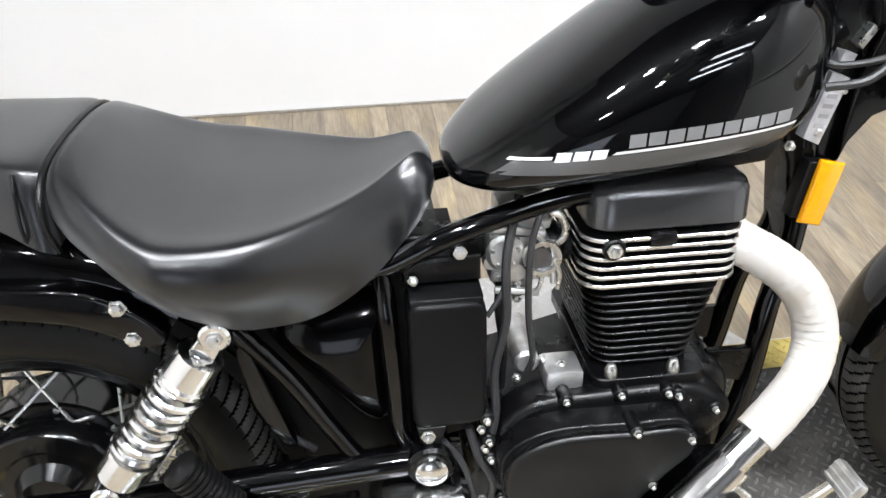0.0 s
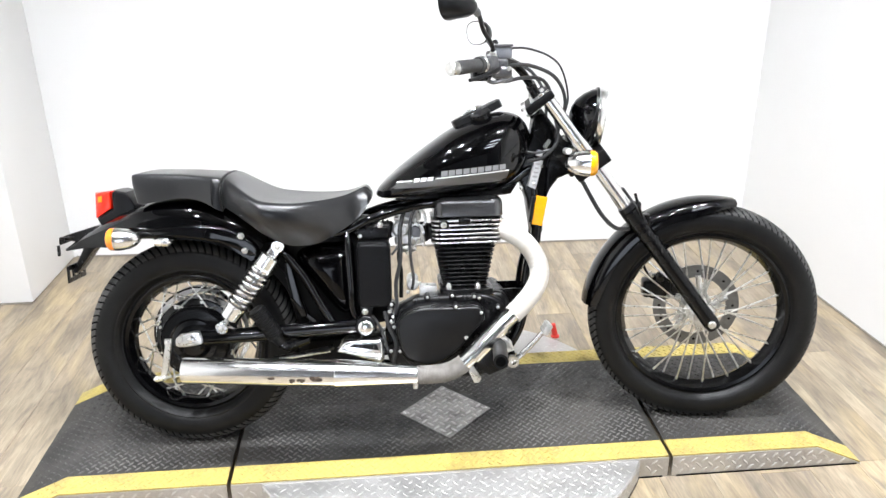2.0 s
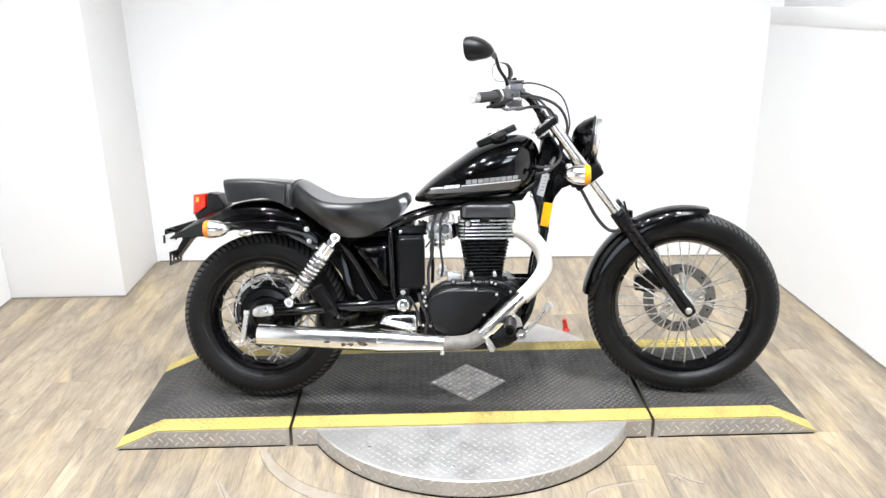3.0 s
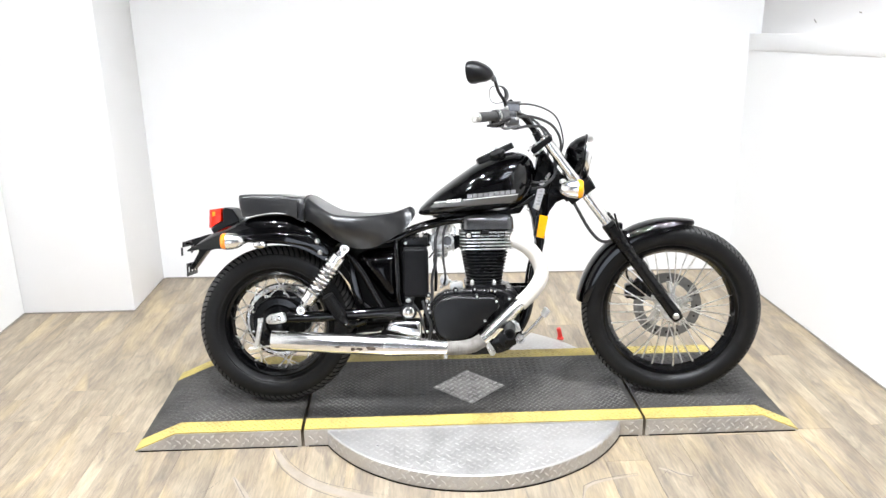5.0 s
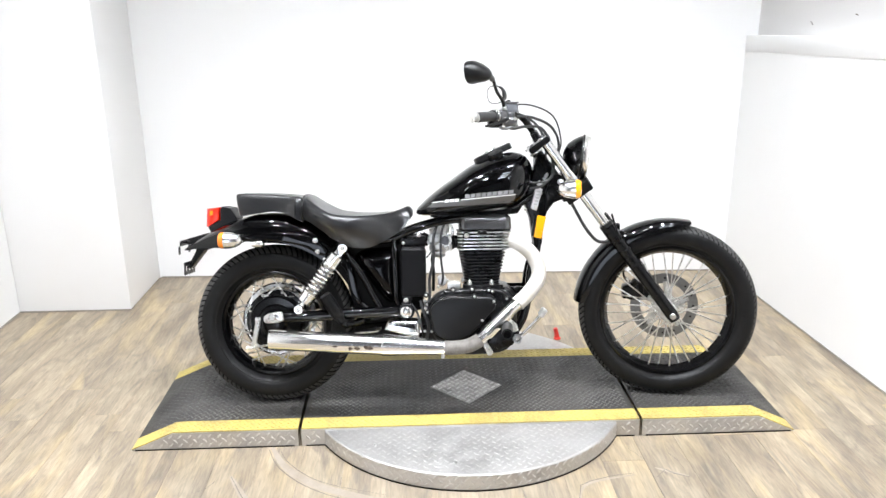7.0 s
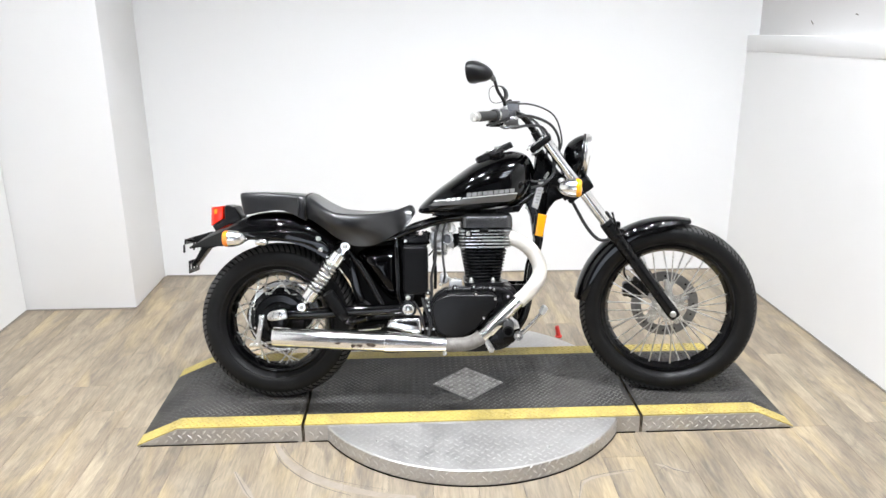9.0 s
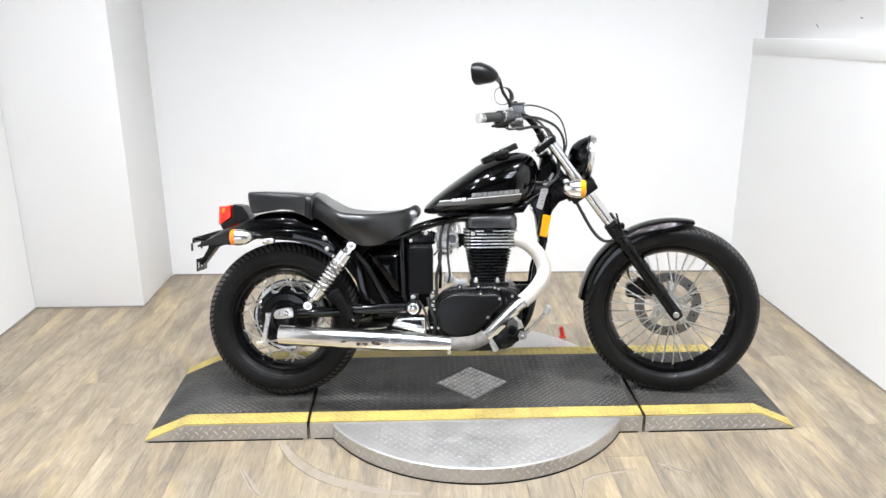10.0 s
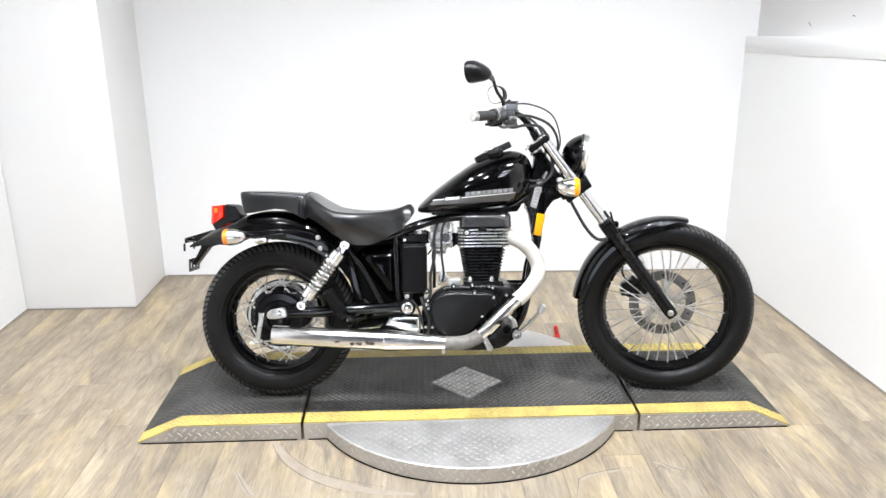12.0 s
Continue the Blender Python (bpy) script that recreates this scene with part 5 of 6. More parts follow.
for x, z in ((-0.179, 0.422), (-0.176, 0.387), (-0.078, 0.44), (-0.007, 0.442), (0.055, 0.438), (0.069, 0.433), (0.122, 0.405), (-0.174, 0.357), (-0.159, 0.285), (-0.125, 0.226)):
    part("bolt_boss", rod((x, -0.095, z), (x, -0.137, z), 0.0095, 14, 0.002), SATIN, flange)
    bolt(x, -0.136, z, 0.0048, flange)
for x, z in ((-0.001, 0.422), (0.07, 0.403), (0.027, 0.333)):
    part("bolt_boss", rod((x, -0.15, z), (x, -0.186, z), 0.0085, 14, 0.002), SATIN, dome)
    bolt(x, -0.185, z, 0.0048, dome)
starter = part("starter_motor", rod((-0.118, -0.085, 0.466), (-0.118, 0.02, 0.466), 0.017, 20, 0.004), ALU, eng, "cast aluminium housing")
part("housing_block", box((-0.074, -0.088, 0.452), (0.05, 0.05, 0.03), 0.006), ALU, starter)

# carburettor and intake
carb = part("carburettor", box((-0.128, -0.035, 0.612), (0.075, 0.07, 0.065), 0.008), ALU, bike, "grey cast carburettor")
part("float_bowl", lathe([(0, 0), (0, 0.022), (0.006, 0.026), (0.04, 0.027), (0.045, 0)], Matrix.Translation((-0.13, -0.03, 0.556)), 20), ALU, carb)
part("carb_top", lathe([(0, 0.032), (0.018, 0.032), (0.024, 0.026), (0.026, 0)], Matrix.Translation((-0.13, -0.03, 0.643)), 20), ALU, carb)
for x, z in ((-0.155, 0.632), (-0.155, 0.592), (-0.1, 0.632), (-0.1, 0.592), (-0.13, 0.575)):
    bolt(x, -0.069, z, 0.0055, carb)
part("throttle_body", box((-0.122, -0.04, 0.668), (0.066, 0.062, 0.036), 0.007), ALU, carb)
part("vent_pipe", tube([(-0.1, -0.075, 0.668), (-0.092, -0.085, 0.68), (-0.08, -0.085, 0.672), (-0.076, -0.083, 0.65), (-0.085, -0.083, 0.638)], 0.0045, 8, 6), STEEL, carb)
for x, z in ((-0.148, 0.678), (-0.148, 0.658), (-0.122, 0.68), (-0.105, 0.658)):
    bolt(x, -0.071, z, 0.005, carb)
part("throttle_wheel", rod((-0.108, -0.07, 0.618), (-0.108, -0.085, 0.618), 0.02, 20, 0.003), PERCH, carb)
part("carb_hose", tube([(-0.15, -0.06, 0.58), (-0.155, -0.08, 0.55), (-0.15, -0.085, 0.5), (-0.152, -0.08, 0.43)], 0.006, 8), RUBBER, carb)
prof = [(0, 0.02)]
for k in range(5):
    prof += [(0.004 + k * 0.013, 0.029), (0.009 + k * 0.013, 0.029), (0.0105 + k * 0.013, 0.025), (0.0155 + k * 0.013, 0.025)]
part("intake_boot", lathe(prof + [(0.075, 0.02)], basis(Vector((-0.243, -0.03, 0.62)), Vector((-0.165, -0.03, 0.622))), 24), RUBBER, carb, "ribbed black intake boot")
part("manifold", lathe([(0, 0.02), (0, 0.028), (0.02, 0.03), (0.026, 0.024), (0.06, 0.026)], basis(Vector((-0.094, -0.03, 0.612)), Vector((-0.03, -0.03, 0.615))), 24), RUBBER, carb)
for p, q, r in (((-0.165, -0.075, 0.66), (-0.1, -0.08, 0.652), 0.005), ((-0.09, -0.078, 0.64), (-0.088, -0.085, 0.585), 0.0045), ((-0.16, -0.074, 0.575), (-0.105, -0.08, 0.57), 0.005), ((-0.135, -0.068, 0.6), (-0.135, -0.08, 0.6), 0.013), ((-0.165, -0.066, 0.615), (-0.165, -0.078, 0.615), 0.01)):
    part("linkage", rod(p, q, r, 12, 0.001), ALU, carb)
for x, y, z, r in ((-0.075, -0.09, 0.466, 0.006), (-0.098, -0.08, 0.47, 0.005), (-0.06, -0.085, 0.447, 0.005), (-0.132, -0.085, 0.446, 0.0055)):
    bolt(x, y, z, r, starter)
part("vacuum_cap", lathe([(0, 0.02), (0.004, 0.024), (0.012, 0.024), (0.016, 0.019), (0.017, 0)], basis(Vector((-0.148, -0.068, 0.628)), Vector((-0.148, -0.2, 0.634))), 20), ALU, carb)
part("throttle_ring", lathe([(-0.005, 0.018), (-0.005, 0.0235), (0.005, 0.0235), (0.005, 0.018)], basis(Vector((-0.104, -0.086, 0.622)), Vector((-0.104, -0.3, 0.622))), 24, True), STEEL, carb)
for k in range(5):
    a = radians(72 * k + 20)
    bolt(-0.148 + 0.016 * math.cos(a), -0.082, 0.63 + 0.016 * math.sin(a), 0.003, carb)
for pts, r in (([(-0.165, -0.07, 0.655), (-0.14, -0.085, 0.664), (-0.112, -0.085, 0.652), (-0.098, -0.085, 0.636)], 0.003), ([(-0.104, -0.088, 0.6), (-0.108, -0.09, 0.582), (-0.124, -0.088, 0.57)], 0.003), ([(-0.09, -0.09, 0.62), (-0.082, -0.09, 0.6), (-0.084, -0.088, 0.578)], 0.0028)):
    part("linkage", tube(pts, r, 8, 6), STEEL, carb)
part("drain_screw", rod((-0.13, -0.055, 0.56), (-0.13, -0.072, 0.556), 0.006, 8, 0.001), STEEL, carb)
part("air_duct", slab([(-0.29, 0.66), (-0.225, 0.655), (-0.22, 0.56), (-0.29, 0.55)], -0.075, 0.06, 0.01), SATIN, bike)


# exhaust
HEADER = [(0.122, -0.045, 0.632), (0.146, -0.08, 0.62), (0.174, -0.104, 0.607), (0.201, -0.115, 0.587), (0.226, -0.118, 0.556), (0.241, -0.124, 0.519), (0.24, -0.135, 0.487), (0.222, -0.153, 0.456), (0.194, -0.165, 0.424), (0.152, -0.18, 0.388), (0.105, -0.195, 0.35), (0.059, -0.205, 0.306), (0.013, -0.21, 0.265), (-0.029, -0.213, 0.245), (-0.081, -0.213, 0.239), (-0.113, -0.213, 0.24)]
path = [Vector(p) for p in spline(HEADER, 40)]
cum = [0.0]
for p, q in zip(path, path[1:]):
    cum.append(cum[-1] + (q - p).length)


def cut(s0, s1):
    return [tuple(p) for p, s in zip(path, cum) if s0 <= s / cum[-1] <= s1]


def wrap_tube(pts, r, turns):
    """Overlapping spiral bands: the radius rises along each band and drops at its edge, and the edge runs round the pipe aslant."""
    bm = bmesh.new()
    n = 28
    C = [Vector(p) for p in pts]
    up = Vector((0.1, 0.99, 0.1))
    rings = []
    for i, c in enumerate(C):
        d = (C[min(i + 1, len(C) - 1)] - C[max(i - 1, 0)]).normalized()
        up = (up - d * up.dot(d)).normalized()
        w = d.cross(up)
        ring = []
        for j in range(n):
            ph = (i / len(C) * turns + j / n + 0.12 * math.sin(1.7 * i / len(C) * turns)) % 1
            rr = r + 0.0006 * ph + 0.0006 * noise.noise(Vector((i * 0.13, j * 0.5, 1.3)))
            ring.append(bm.verts.new(c + rr * (math.cos(2 * math.pi * j / n) * up + math.sin(2 * math.pi * j / n) * w)))
        rings.append(ring)
    for a, b in zip(rings, rings[1:]):
        for j in range(n):
            bm.faces.new((a[j], a[(j + 1) % n], b[(j + 1) % n], b[j]))
    bm.faces.new(rings[0][::-1])
    bm.faces.new(rings[-1])
    return bm


pipe = part("exhaust_pipe", tube([tuple(p) for p in path[::6]] + [tuple(path[-1])], 0.023, 24, 1, smooth=False), CHROME, bike, "chrome exhaust pipe with white heat wrap")
part("heat_wrap", wrap_tube(cut(0, 0.53), 0.0272, 22), WRAP, pipe, "white fabric heat wrap")
part("heat_wrap", wrap_tube(cut(0.8, 1), 0.0255, 9), WRAPG, pipe, "grey soiled heat wrap at the bend")
part("flange_ring", rod((0.11, -0.03, 0.634), (0.128, -0.05, 0.63), 0.034, 24, 0.003), SATIN, pipe)
shield = [(0.125, -0.192, 0.365), (0.082, -0.203, 0.326), (0.04, -0.211, 0.286)]
part("heat_shield", tube(shield, 0.0262, 20, 8), CHROME, pipe, "chrome heat shield")

a, b = Vector((-0.103, -0.213, 0.24)), Vector((-0.748, -0.213, 0.276))
L = (b - a).length
muff = part("muffler", lathe([(0.0, 0.018), (0.0, 0.022), (0.01, 0.0235), (0.12, 0.029), (0.225, 0.037), (0.236, 0.0385), (0.24, 0.0372), (0.43, 0.0378), (0.435, 0.0368), (L - 0.004, 0.0365), (L, 0.035), (L - 0.004, 0.033), (L - 0.03, 0.033), (L - 0.04, 0)], basis(a, b), 48), CHROME, bike, "long chrome muffler with scorch marks")
part("lower_guard", lathe([(0.0, 0.0245), (0.234, 0.0402), (0.236, 0.0385), (0.0, 0.0225)], basis(a, b), 40, True), CHROME, muff)
part("muffler_clamp", rod((-0.118, -0.213, 0.216), (-0.118, -0.213, 0.201), 0.007, 10), STEEL, muff)
SOOT = material("scorched_chrome", (0.06, 0.045, 0.035), 0.5, 0.4, stain=0.6, stain_size=60, second=(0.25, 0.2, 0.15))
for x, z, w, h in ((-0.452, 0.247, 0.009, 0.008), (-0.433, 0.248, 0.007, 0.004), (-0.425, 0.246, 0.008, 0.007), (-0.385, 0.249, 0.015, 0.01), (-0.397, 0.253, 0.008, 0.006), (-0.505, 0.257, 0.012, 0.004)):
    bm = bmesh.new()
    c = bm.verts.new((x, -0.213 - 0.0382, z))
    for k in range(14):
        ang = 2 * math.pi * k / 14
        rr = 0.5 + 0.6 * random.random()
        px, pz = x + w * rr * math.cos(ang), z + h * rr * math.sin(ang)
        cz = 0.24 + (px + 0.103) / -0.645 * 0.036
        bm.verts.new((px, -0.213 - math.sqrt(max(0, 0.0379 ** 2 - (pz - cz) ** 2)) - 0.0007, pz))
    bm.verts.ensure_lookup_table()
    for k in range(14):
        bm.faces.new((bm.verts[0], bm.verts[1 + k], bm.verts[1 + (k + 1) % 14]))
    part("scorch_mark", bm, SOOT, muff, "brown scorch mark")
# chrome cover and controls under the pivot
chest = part("chrome_cover", slab([(-0.336, 0.3), (-0.318, 0.325), (-0.3, 0.331), (-0.215, 0.332), (-0.206, 0.324), (-0.204, 0.27), (-0.214, 0.264)], -0.176, -0.1, 0.009), CHROME, bike, "chrome lower cover")
part("cover_inset", slab([(-0.302, 0.315), (-0.29, 0.322), (-0.224, 0.322), (-0.217, 0.302)], -0.1775, -0.15, 0.002), SATIN, chest)
part("linkage", tube([(-0.35, -0.12, 0.3), (-0.4, -0.11, 0.285), (-0.52, -0.12, 0.27)], 0.008, 8), SATIN, bike)

# rider's footrest and brake pedal
mount = part("footrest_mount", slab([(0.04, 0.25), (0.11, 0.31), (0.155, 0.31), (0.165, 0.28), (0.14, 0.24), (0.09, 0.22)], -0.185, -0.1, 0.006), SEMI, bike, "black footrest bracket")
part("mount_plate", slab([(0.112, 0.325), (0.13, 0.338), (0.152, 0.32), (0.158, 0.298), (0.135, 0.29)], -0.21, -0.18, 0.005), STEEL, mount)
part("mount_foot", slab([(0.02, 0.262), (0.035, 0.27), (0.066, 0.218), (0.06, 0.206), (0.046, 0.206)], -0.205, -0.19, 0.004), STEEL, mount)
peg = part("rider_footrest", tube([(0.118, -0.2, 0.312), (0.112, -0.27, 0.312), (0.104, -0.345, 0.312)], 0.02, 18), RUBBER, bike, "black rubber footrest")
part("footrest_end", rod((0.1042, -0.343, 0.312), (0.1036, -0.349, 0.312), 0.0135, 16, 0.002), GAP, peg)
pedal = part("brake_pedal", tube([(0.14, -0.212, 0.266), (0.165, -0.222, 0.283), (0.2, -0.232, 0.318), (0.236, -0.24, 0.362)], lambda u: 0.0085 - 0.002 * u, 10), CHROME, bike, "chrome brake pedal")
pm = Matrix.Translation((0.24, -0.25, 0.372)) @ Matrix.Rotation(radians(-58), 4, "Y")
part("pedal_joint", lathe([(-0.008, 0.009), (-0.008, 0.017), (0.008, 0.017), (0.008, 0.009)], basis(Vector((0.152, -0.222, 0.272)), Vector((0.152, -0.4, 0.272))), 20, True), CHROME, pedal)
pad = part("pedal_pad", box((0, 0, 0), (0.032, 0.05, 0.016), 0.004, pm), ALU, pedal)
for k in range(3):
    part("pad_rib", box((-0.009 + 0.009 * k, 0, 0.0085), (0.004, 0.046, 0.003), 0.001, pm, 1), ALU, pad)


# handlebar and controls
def handlebar():
    for s in (-1, 1):
        part("bar_riser", rod((0.262, s * 0.05, 0.985), (0.236, s * 0.05, 1.03), 0.014, 16, 0.002), SEMI, bike, "", STEER)
    pts = [(0.048, -0.366, 1.0935), (0.1, -0.285, 1.096), (0.155, -0.2, 1.1), (0.195, -0.13, 1.088), (0.228, -0.085, 1.045), (0.236, -0.045, 1.03)]
    bar = part("handlebar", tube(pts + [(x, -y, z + 0.06 * y) for x, y, z in reversed(pts)], 0.0115, 14), SEMI, bike, "black handlebar", STEER)
    for s in (-1, 1):
        drop = 0.022 if s > 0 else 0.0
        a, b = Vector((0.052, s * 0.361, 1.094 - drop)), Vector((0.106, s * 0.275, 1.0965 - drop * 0.75))
        L = (b - a).length
        part("grip", lathe([(-0.004, 0), (-0.004, 0.012), (0, 0.0165), (0.01, 0.0175), (L - 0.012, 0.0165), (L - 0.012, 0.021), (L, 0.021), (L, 0.012)], basis(a, b), 24), GREYPL, bar, "grey rubber grip", STEER)
        part("bar_end", lathe([(-0.028, 0), (-0.028, 0.0145), (-0.025, 0.017), (-0.004, 0.017), (-0.004, 0)], basis(a, b), 20), STEEL, bar, "bright bar end", STEER)
        c = Vector((0.122, s * 0.255, 1.1))
        part("switch_box", box((0, 0, 0), (0.04, 0.045, 0.048), 0.009, Matrix.Translation(c + Vector((0.004, 0, -0.006))) @ Matrix.Rotation(radians(s * 32), 4, "Z"), 3), PERCH, bar, "", STEER)
        part("switch_lobe", box((0, 0, 0), (0.03, 0.03, 0.03), 0.009, Matrix.Translation(c + Vector((-0.028, -s * 0.012, -0.03))), 3), SEMI, bar, "", STEER)
        part("lever", tube([(0.165, s * 0.215, 1.092), (0.15, s * 0.275, 1.084), (0.115, s * 0.34, 1.072), (0.085, s * 0.39, 1.066)], lambda u: 0.0075 - 0.003 * u, 10), PLASTIC, bar, "black lever", STEER)
        part("lever_perch", box((0.155, s * 0.215, 1.098), (0.04, 0.045, 0.024), 0.006), PERCH, bar, "", STEER)
        part("throttle_collar", rod(b, b + (b - a).normalized() * 0.012, 0.0235, 20, 0.003), STEEL, bar, "", STEER)
        part("perch_bolt", rod((0.14, s * 0.236, 1.112), (0.137, s * 0.24, 1.13), 0.0085, 12, 0.002), STEEL, bar, "", STEER)
        # mirrors
        low = 0.07 if s > 0 else 0.0
        stem = part("mirror_stem", tube([(0.138, s * 0.235, 1.11), (0.134, s * 0.25, 1.145), (0.115, s * 0.285, 1.18 - low * 0.6), (0.106, s * 0.325, 1.216 - low), (0.096, s * 0.352, 1.233 - low)], 0.0058, 10), PLASTIC, bar, "black mirror stem", STEER)
        mm = STEER @ Matrix.Translation((0.068 if s < 0 else 0.09, s * 0.365, 1.246 - low)) @ Matrix.Rotation(radians(62 if s > 0 else -14), 4, "Z") @ Matrix.Rotation(radians(-6), 4, "Y")
        rings = []
        for h, k in ((-0.036, 0.985), (-0.032, 1.0), (-0.015, 0.95), (0.005, 0.8), (0.022, 0.55), (0.032, 0.28), (0.036, 0.05)):
            ring = []
            for q in range(28):
                a2 = 2 * math.pi * q / 28
                cy, cz = math.cos(a2), math.sin(a2)
                wy = (0.066 if s < 0 else 0.04) * (1 + 0.1 * s * cy)
                ring.append((h, wy * math.copysign(abs(cy) ** 0.8, cy) * k, 0.038 * math.copysign(abs(cz) ** 0.8, cz) * k * (1 + 0.12 * cy * s) - 0.014 * max(0.0, h + 0.015) / 0.051))
            rings.append(ring)
        part("stem_joint", lathe([(-0.012, 0.006), (-0.008, 0.0095), (0.006, 0.0095), (0.012, 0.007)], basis(Vector((0.101, s * 0.34, 1.224 - low)), Vector((0.096, s * 0.352, 1.233 - low))), 14), PERCH, stem, "", STEER)
        shell = part("mirror", loft(rings), PLASTIC, bike, "black oval rear-view mirror", mm)
        rings = [[(-0.037, p[1] * 0.93, p[2] * 0.93) for p in rings[0]], [(-0.0365, p[1] * 0.9, p[2] * 0.9) for p in rings[0]]]
        part("mirror_glass", loft(rings), MIRROR, shell, "", mm)
    part("switch_housing", box((0.072, -0.252, 1.046), (0.05, 0.04, 0.034), 0.01, None, 3), SEMI, bar)
    part("lever_clamp", box((0.124, -0.25, 1.05), (0.05, 0.036, 0.03), 0.008, None, 3), PERCH, bar)
    part("clamp_screw", rod((0.11, -0.268, 1.052), (0.11, -0.275, 1.052), 0.006, 12, 0.001), STEEL, bar)
    part("clamp_screw", rod((0.14, -0.268, 1.058), (0.14, -0.275, 1.058), 0.006, 12, 0.001), STEEL, bar)
    part("switch_lever", tube([(0.15, -0.25, 1.036), (0.13, -0.262, 1.03), (0.1, -0.27, 1.024), (0.085, -0.272, 1.03)], 0.005, 8), PERCH, bar)
    res = part("brake_reservoir", box((0.158, -0.2, 1.124), (0.055, 0.06, 0.03), 0.005), RESV, bar, "grey brake fluid reservoir", STEER)
    part("reservoir_lid", box((0.158, -0.2, 1.142), (0.062, 0.066, 0.006), 0.002), PERCH, res, "", STEER)
    part("reservoir_bolt", rod((0.128, -0.222, 1.115), (0.128, -0.238, 1.115), 0.008, 12), STEEL, res, "", STEER)
    return bar


handlebar()

# cables and hoses
CABLES = [
    ([(0.14, -0.22, 1.13), (0.225, -0.16, 1.132), (0.31, -0.09, 1.09), (0.341, -0.06, 1.0), (0.33, -0.05, 0.94)], 0.0026),
    ([(0.16, -0.2, 1.09), (0.23, -0.15, 1.088), (0.303, -0.105, 1.052), (0.333, -0.07, 0.98), (0.31, -0.05, 0.88)], 0.0045),
    ([(0.12, -0.23, 1.085), (0.16, -0.19, 1.05), (0.21, -0.15, 1.055), (0.27, -0.1, 1.045), (0.305, -0.07, 0.98)], 0.0045),
    ([(0.2, 0.15, 1.085), (0.25, 0.105, 1.05), (0.285, 0.07, 0.98), (0.28, 0.05, 0.88)], 0.0045),
    ([(0.3, -0.06, 0.93), (0.3, -0.09, 0.87), (0.26, -0.1, 0.825), (0.215, -0.085, 0.812)], 0.0045),
    ([(0.31, -0.05, 0.87), (0.285, -0.085, 0.845), (0.235, -0.08, 0.835), (0.21, -0.07, 0.84)], 0.0035),
    ([(0.37, -0.02, 0.78), (0.4, -0.03, 0.72), (0.44, -0.04, 0.65), (0.48, -0.045, 0.61), (0.52, -0.06, 0.608)], 0.0055),
    ([(-0.1, -0.085, 0.7), (-0.12, -0.1, 0.65), (-0.122, -0.1, 0.56), (-0.115, -0.1, 0.49), (-0.12, -0.09, 0.455)], 0.0038),
    ([(-0.13, -0.07, 0.7), (-0.15, -0.1, 0.63), (-0.15, -0.105, 0.55), (-0.165, -0.11, 0.48), (-0.165, -0.12, 0.42), (-0.175, -0.13, 0.38)], 0.005),
    ([(-0.175, -0.11, 0.56), (-0.155, -0.1, 0.585), (-0.15, -0.09, 0.6)], 0.003),
    ([(-0.2, -0.12, 0.4), (-0.19, -0.13, 0.36), (-0.17, -0.13, 0.31), (-0.18, -0.12, 0.25)], 0.005),
    ([(-0.235, -0.13, 0.39), (-0.21, -0.135, 0.35), (-0.195, -0.135, 0.29)], 0.004),
]
for k, (pts, r) in enumerate(CABLES):
    part("cable", tube(pts, r * 1.15, 8, 6), CABLE, bike, "", STEER if k in (0, 1, 2, 3) else None)
part("brake_hose", tube([(0.58, 0.1, 0.6), (0.622, 0.105, 0.54), (0.6, 0.1, 0.46), (0.62, 0.09, 0.42)], 0.004, 8), RUBBER, bike, "", STEER)
cal = part("brake_caliper", box((0.655, 0.075, 0.395), (0.085, 0.05, 0.075), 0.012, None, 3), SATIN, bike, "black brake caliper", STEER)
for x, z in ((0.64, 0.43), (0.67, 0.43)):
    part("pad_pin", rod((x, 0.03, z), (x, 0.055, z + 0.01), 0.012, 14, 0.003), SATIN, cal, "", STEER)
part("caliper_bridge", box((0.69, 0.07, 0.405), (0.03, 0.06, 0.05), 0.008, None, 3), SATIN, cal, "", STEER)
part("bleed_screw", rod((0.625, 0.06, 0.425), (0.61, 0.06, 0.447), 0.005, 8), STEEL, cal, "", STEER)
part("caliper_body", box((0.615, 0.08, 0.39), (0.045, 0.06, 0.055), 0.01, None, 3), SATIN, cal, "", STEER)

for pts in ([(-0.47, -0.1, 0.56), (-0.468, -0.104, 0.49), (-0.44, -0.1, 0.41), (-0.4, -0.1, 0.37)],):
    part("cable", tube(pts, 0.005, 8, 6), CABLE, bike)
# small hardware seen about the engine
for x, y, z, r in ((-0.205, -0.1, 0.645, 0.008), (-0.195, -0.115, 0.43, 0.004), (-0.185, -0.125, 0.4, 0.0055), (-0.18, -0.13, 0.372, 0.006), (-0.185, -0.13, 0.285, 0.005), (-0.28, -0.11, 0.395, 0.0045), (-0.262, -0.105, 0.615, 0.006), (0.255, -0.035, 0.83, 0.006), (0.24, -0.045, 0.745, 0.007), (0.2, -0.06, 0.735, 0.006), (0.262, -0.045, 0.795, 0.005)):
    bolt(x, y, z, r)

# ---- the floor boards ----
floor = thing("floor", "wood-look vinyl board floor, grey and tan", "floor", pose(0, 0, 0), kind="structure")
part("underlay", box(((XL + XR) / 2, (YF + YB) / 2, -0.03), (XR - XL + 0.5, YB - YF + 0.3, 0.05)), JOINT, floor)
BW, BL = 0.152, 1.22


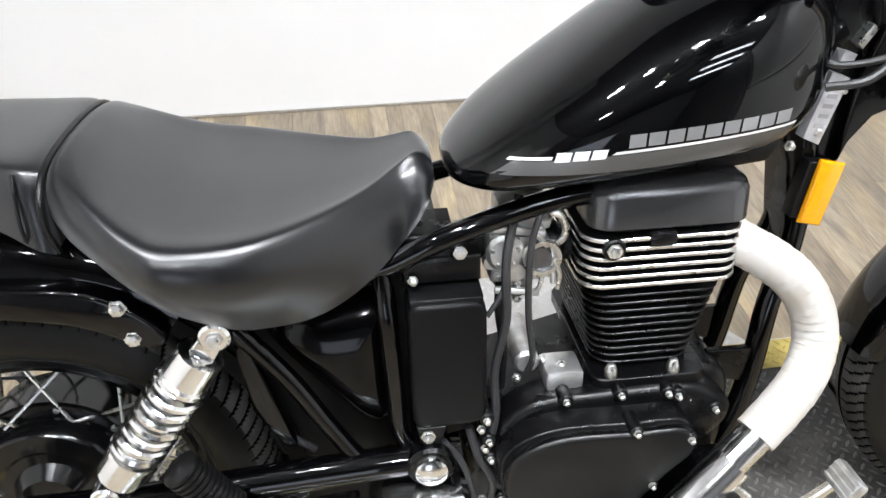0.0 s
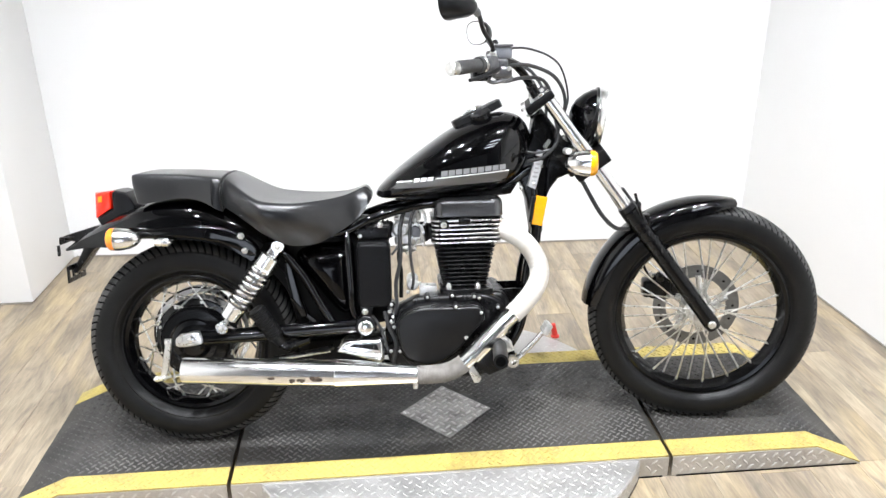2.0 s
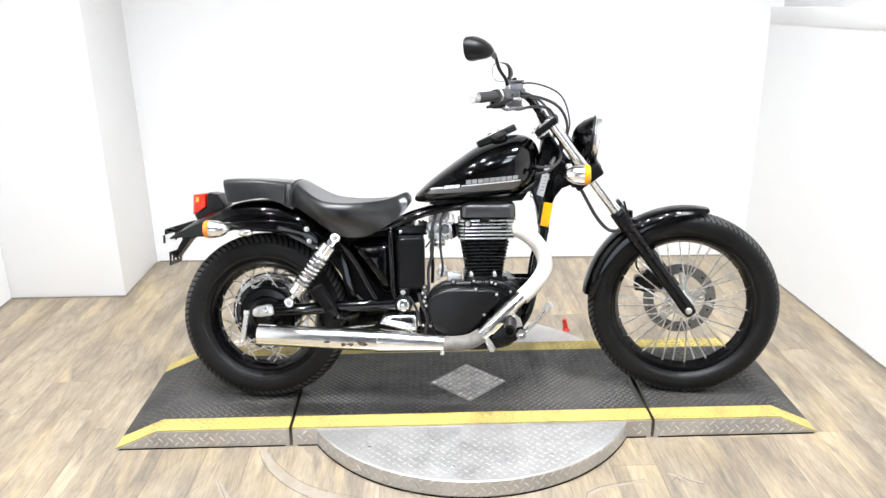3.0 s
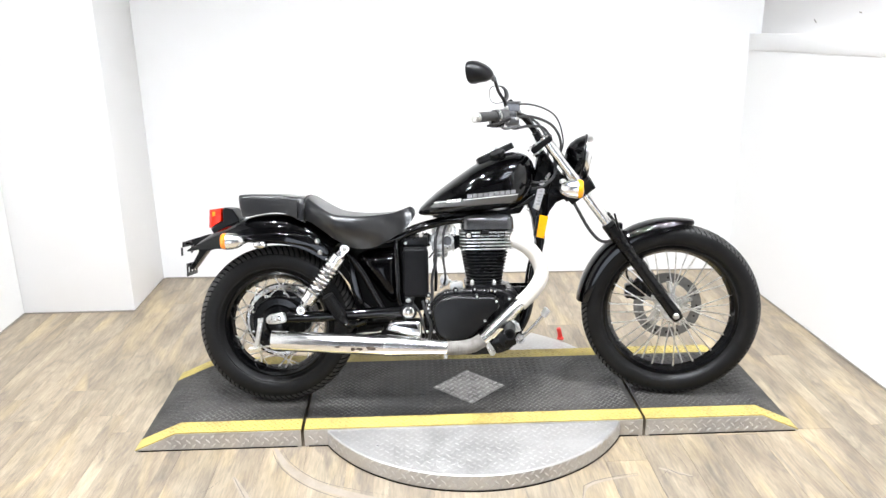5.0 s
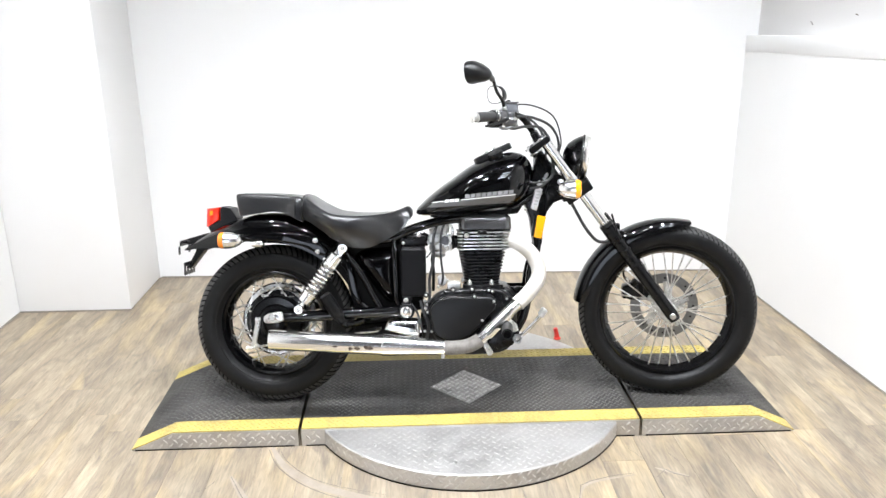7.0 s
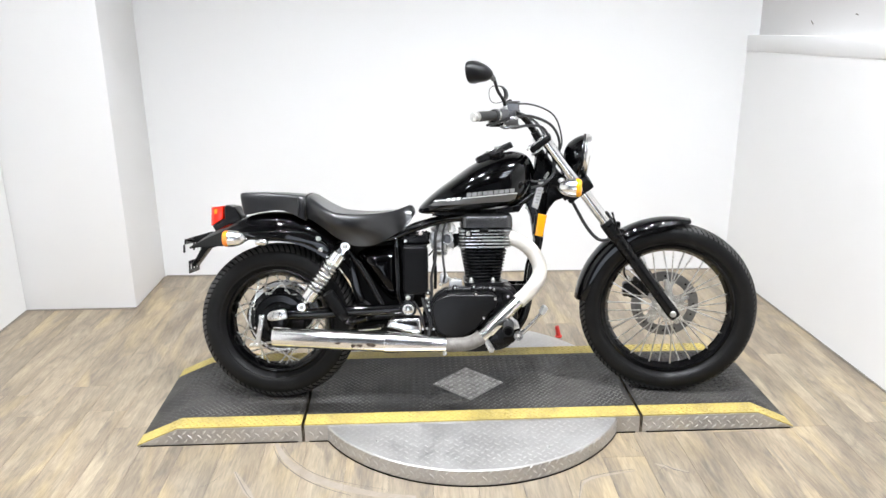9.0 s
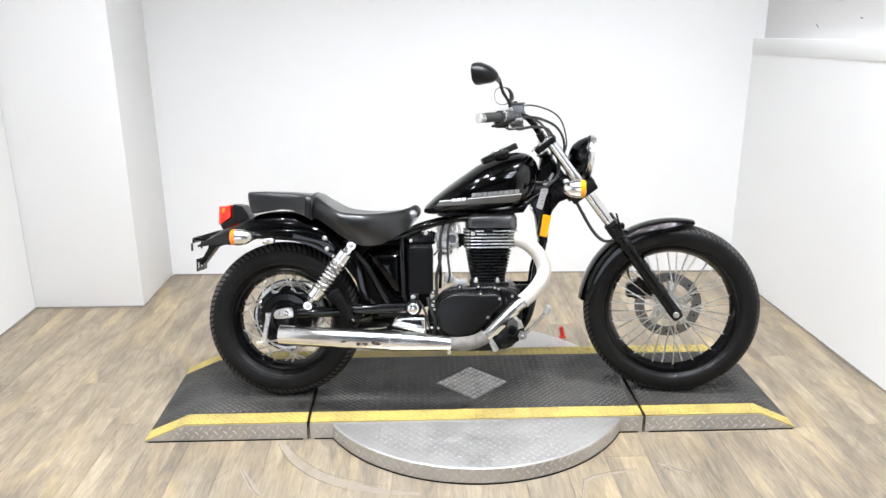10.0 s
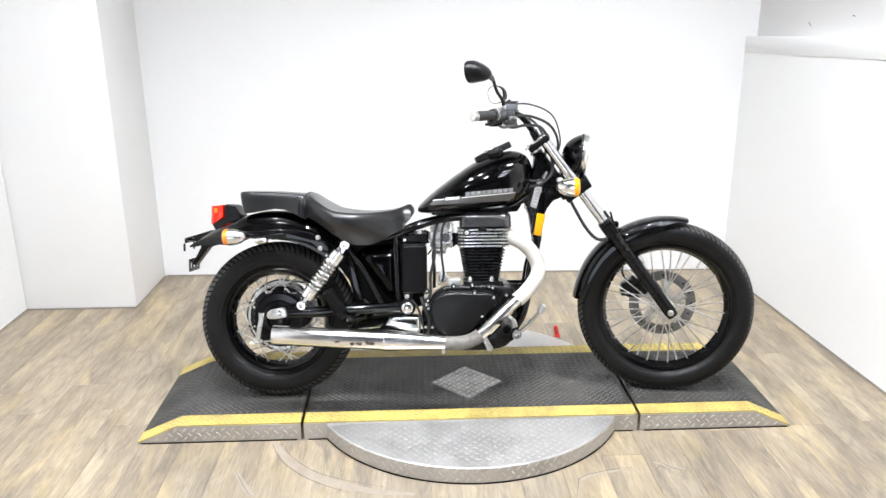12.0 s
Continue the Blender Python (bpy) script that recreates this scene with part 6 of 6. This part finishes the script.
def board_mesh(w, length):
    bm = bmesh.new()
    e = 0.0006
    lo = [(-w / 2, 0), (w / 2, 0), (w / 2, length), (-w / 2, length)]
    hi = [(-w / 2 + e, e), (w / 2 - e, e), (w / 2 - e, length - e), (-w / 2 + e, length - e)]
    a = [bm.verts.new((x, y, -0.004)) for x, y in lo]
    b = [bm.verts.new((x, y, -e)) for x, y in lo]
    c = [bm.verts.new((x, y, 0)) for x, y in hi]
    for p, q in ((a, b), (b, c)):
        for k in range(4):
            bm.faces.new((p[k], p[(k + 1) % 4], q[(k + 1) % 4], q[k]))
    bm.faces.new(c)
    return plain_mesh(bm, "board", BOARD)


shared = {}
rng = random.Random(5)
x = XL + BW / 2
while x < XR + 0.2:
    y = YF - rng.uniform(0, BL)
    while y < YB:
        y0, y1 = max(y, YF), min(y + BL, YB)
        y += BL
        if y1 - y0 < 0.05 or (x < COLX - BW / 2 and y0 > COLY):
            continue
        key = round(y1 - y0, 3)
        if key not in shared:
            shared[key] = board_mesh(BW - 0.0006, key - 0.0006)
        ob = new("board", shared[key])
        ob.parent = floor
        ob.location = (x, y0 + 0.0003, 0)
    x += BW

# ---- marks on the floor: an old curved cut and tears beside the turntable ----
SCRATCH = material("dark_floor_scratch", (0.15, 0.132, 0.11), 0.6, grain=0.4, grain_size=150)


def ribbon(name, pts, w, label, k=6, mat=None, lift=0.0006):
    C = [Vector((x, y, 0)) for x, y in (spline(pts, k) if k else pts)]
    bm = bmesh.new()
    rows = []
    for i, c in enumerate(C):
        d = (C[min(i + 1, len(C) - 1)] - C[max(i - 1, 0)]).normalized()
        s = Vector((-d.y, d.x, 0)) * w / 3 * (0.35 + 0.65 * math.sin(math.pi * (i + 0.5) / len(C)))
        rows.append([bm.verts.new(c + s + Vector((0, 0, lift))), bm.verts.new(c - s + Vector((0, 0, lift)))])
    for a, b in zip(rows, rows[1:]):
        bm.faces.new((a[0], a[1], b[1], b[0]))
    ob = new(name, plain_mesh(bm, name, mat or SCRATCH))
    ob.parent = floor
    return ob


MARKS = [
    ([(-0.724, -0.3), (-0.681, -0.402), (-0.609, -0.492), (-0.524, -0.562), (-0.416, -0.621)], 0.006, 6),
    ([(-0.687, -0.298), (-0.643, -0.386), (-0.56, -0.478), (-0.47, -0.533), (-0.296, -0.596)], 0.004, 6),
    ([(0.332, -0.683), (0.36, -0.579), (0.401, -0.555), (0.439, -0.543), (0.486, -0.529), (0.559, -0.519)], 0.005, 0),
    ([(0.671, -0.5), (0.695, -0.529), (0.741, -0.552)], 0.007, 0),
    ([(0.716, -0.401), (0.734, -0.45), (0.739, -0.504)], 0.003, 0),
    ([(-0.827, -0.464), (-0.763, -0.59), (-0.733, -0.628)], 0.004, 3),
    ([(-0.938, -0.556), (-0.899, -0.527), (-0.872, -0.479)], 0.003, 3),
    ([(0.63, -0.546), (0.669, -0.507)], 0.004, 0),
    ([(0.576, -0.356), (0.616, -0.433), (0.648, -0.398)], 0.002, 0),
]
for pts, w, k in MARKS:
    ribbon("scratch", pts, w, "", k)

PALE = [
    ([(-0.715, -0.285), (-0.662, -0.394), (-0.585, -0.485), (-0.497, -0.548), (-0.34, -0.615), (-0.2, -0.64)], 0.055),
    ([(-0.83, -0.46), (-0.77, -0.57), (-0.735, -0.625)], 0.035),
    ([(0.335, -0.67), (0.37, -0.585), (0.44, -0.552), (0.56, -0.528)], 0.018),
    ([(0.64, -0.49), (0.69, -0.52), (0.74, -0.545)], 0.022),
]
for pts, w in PALE:
    ribbon("worn_patch", pts, w, "", 6, WORN, 0.0004)
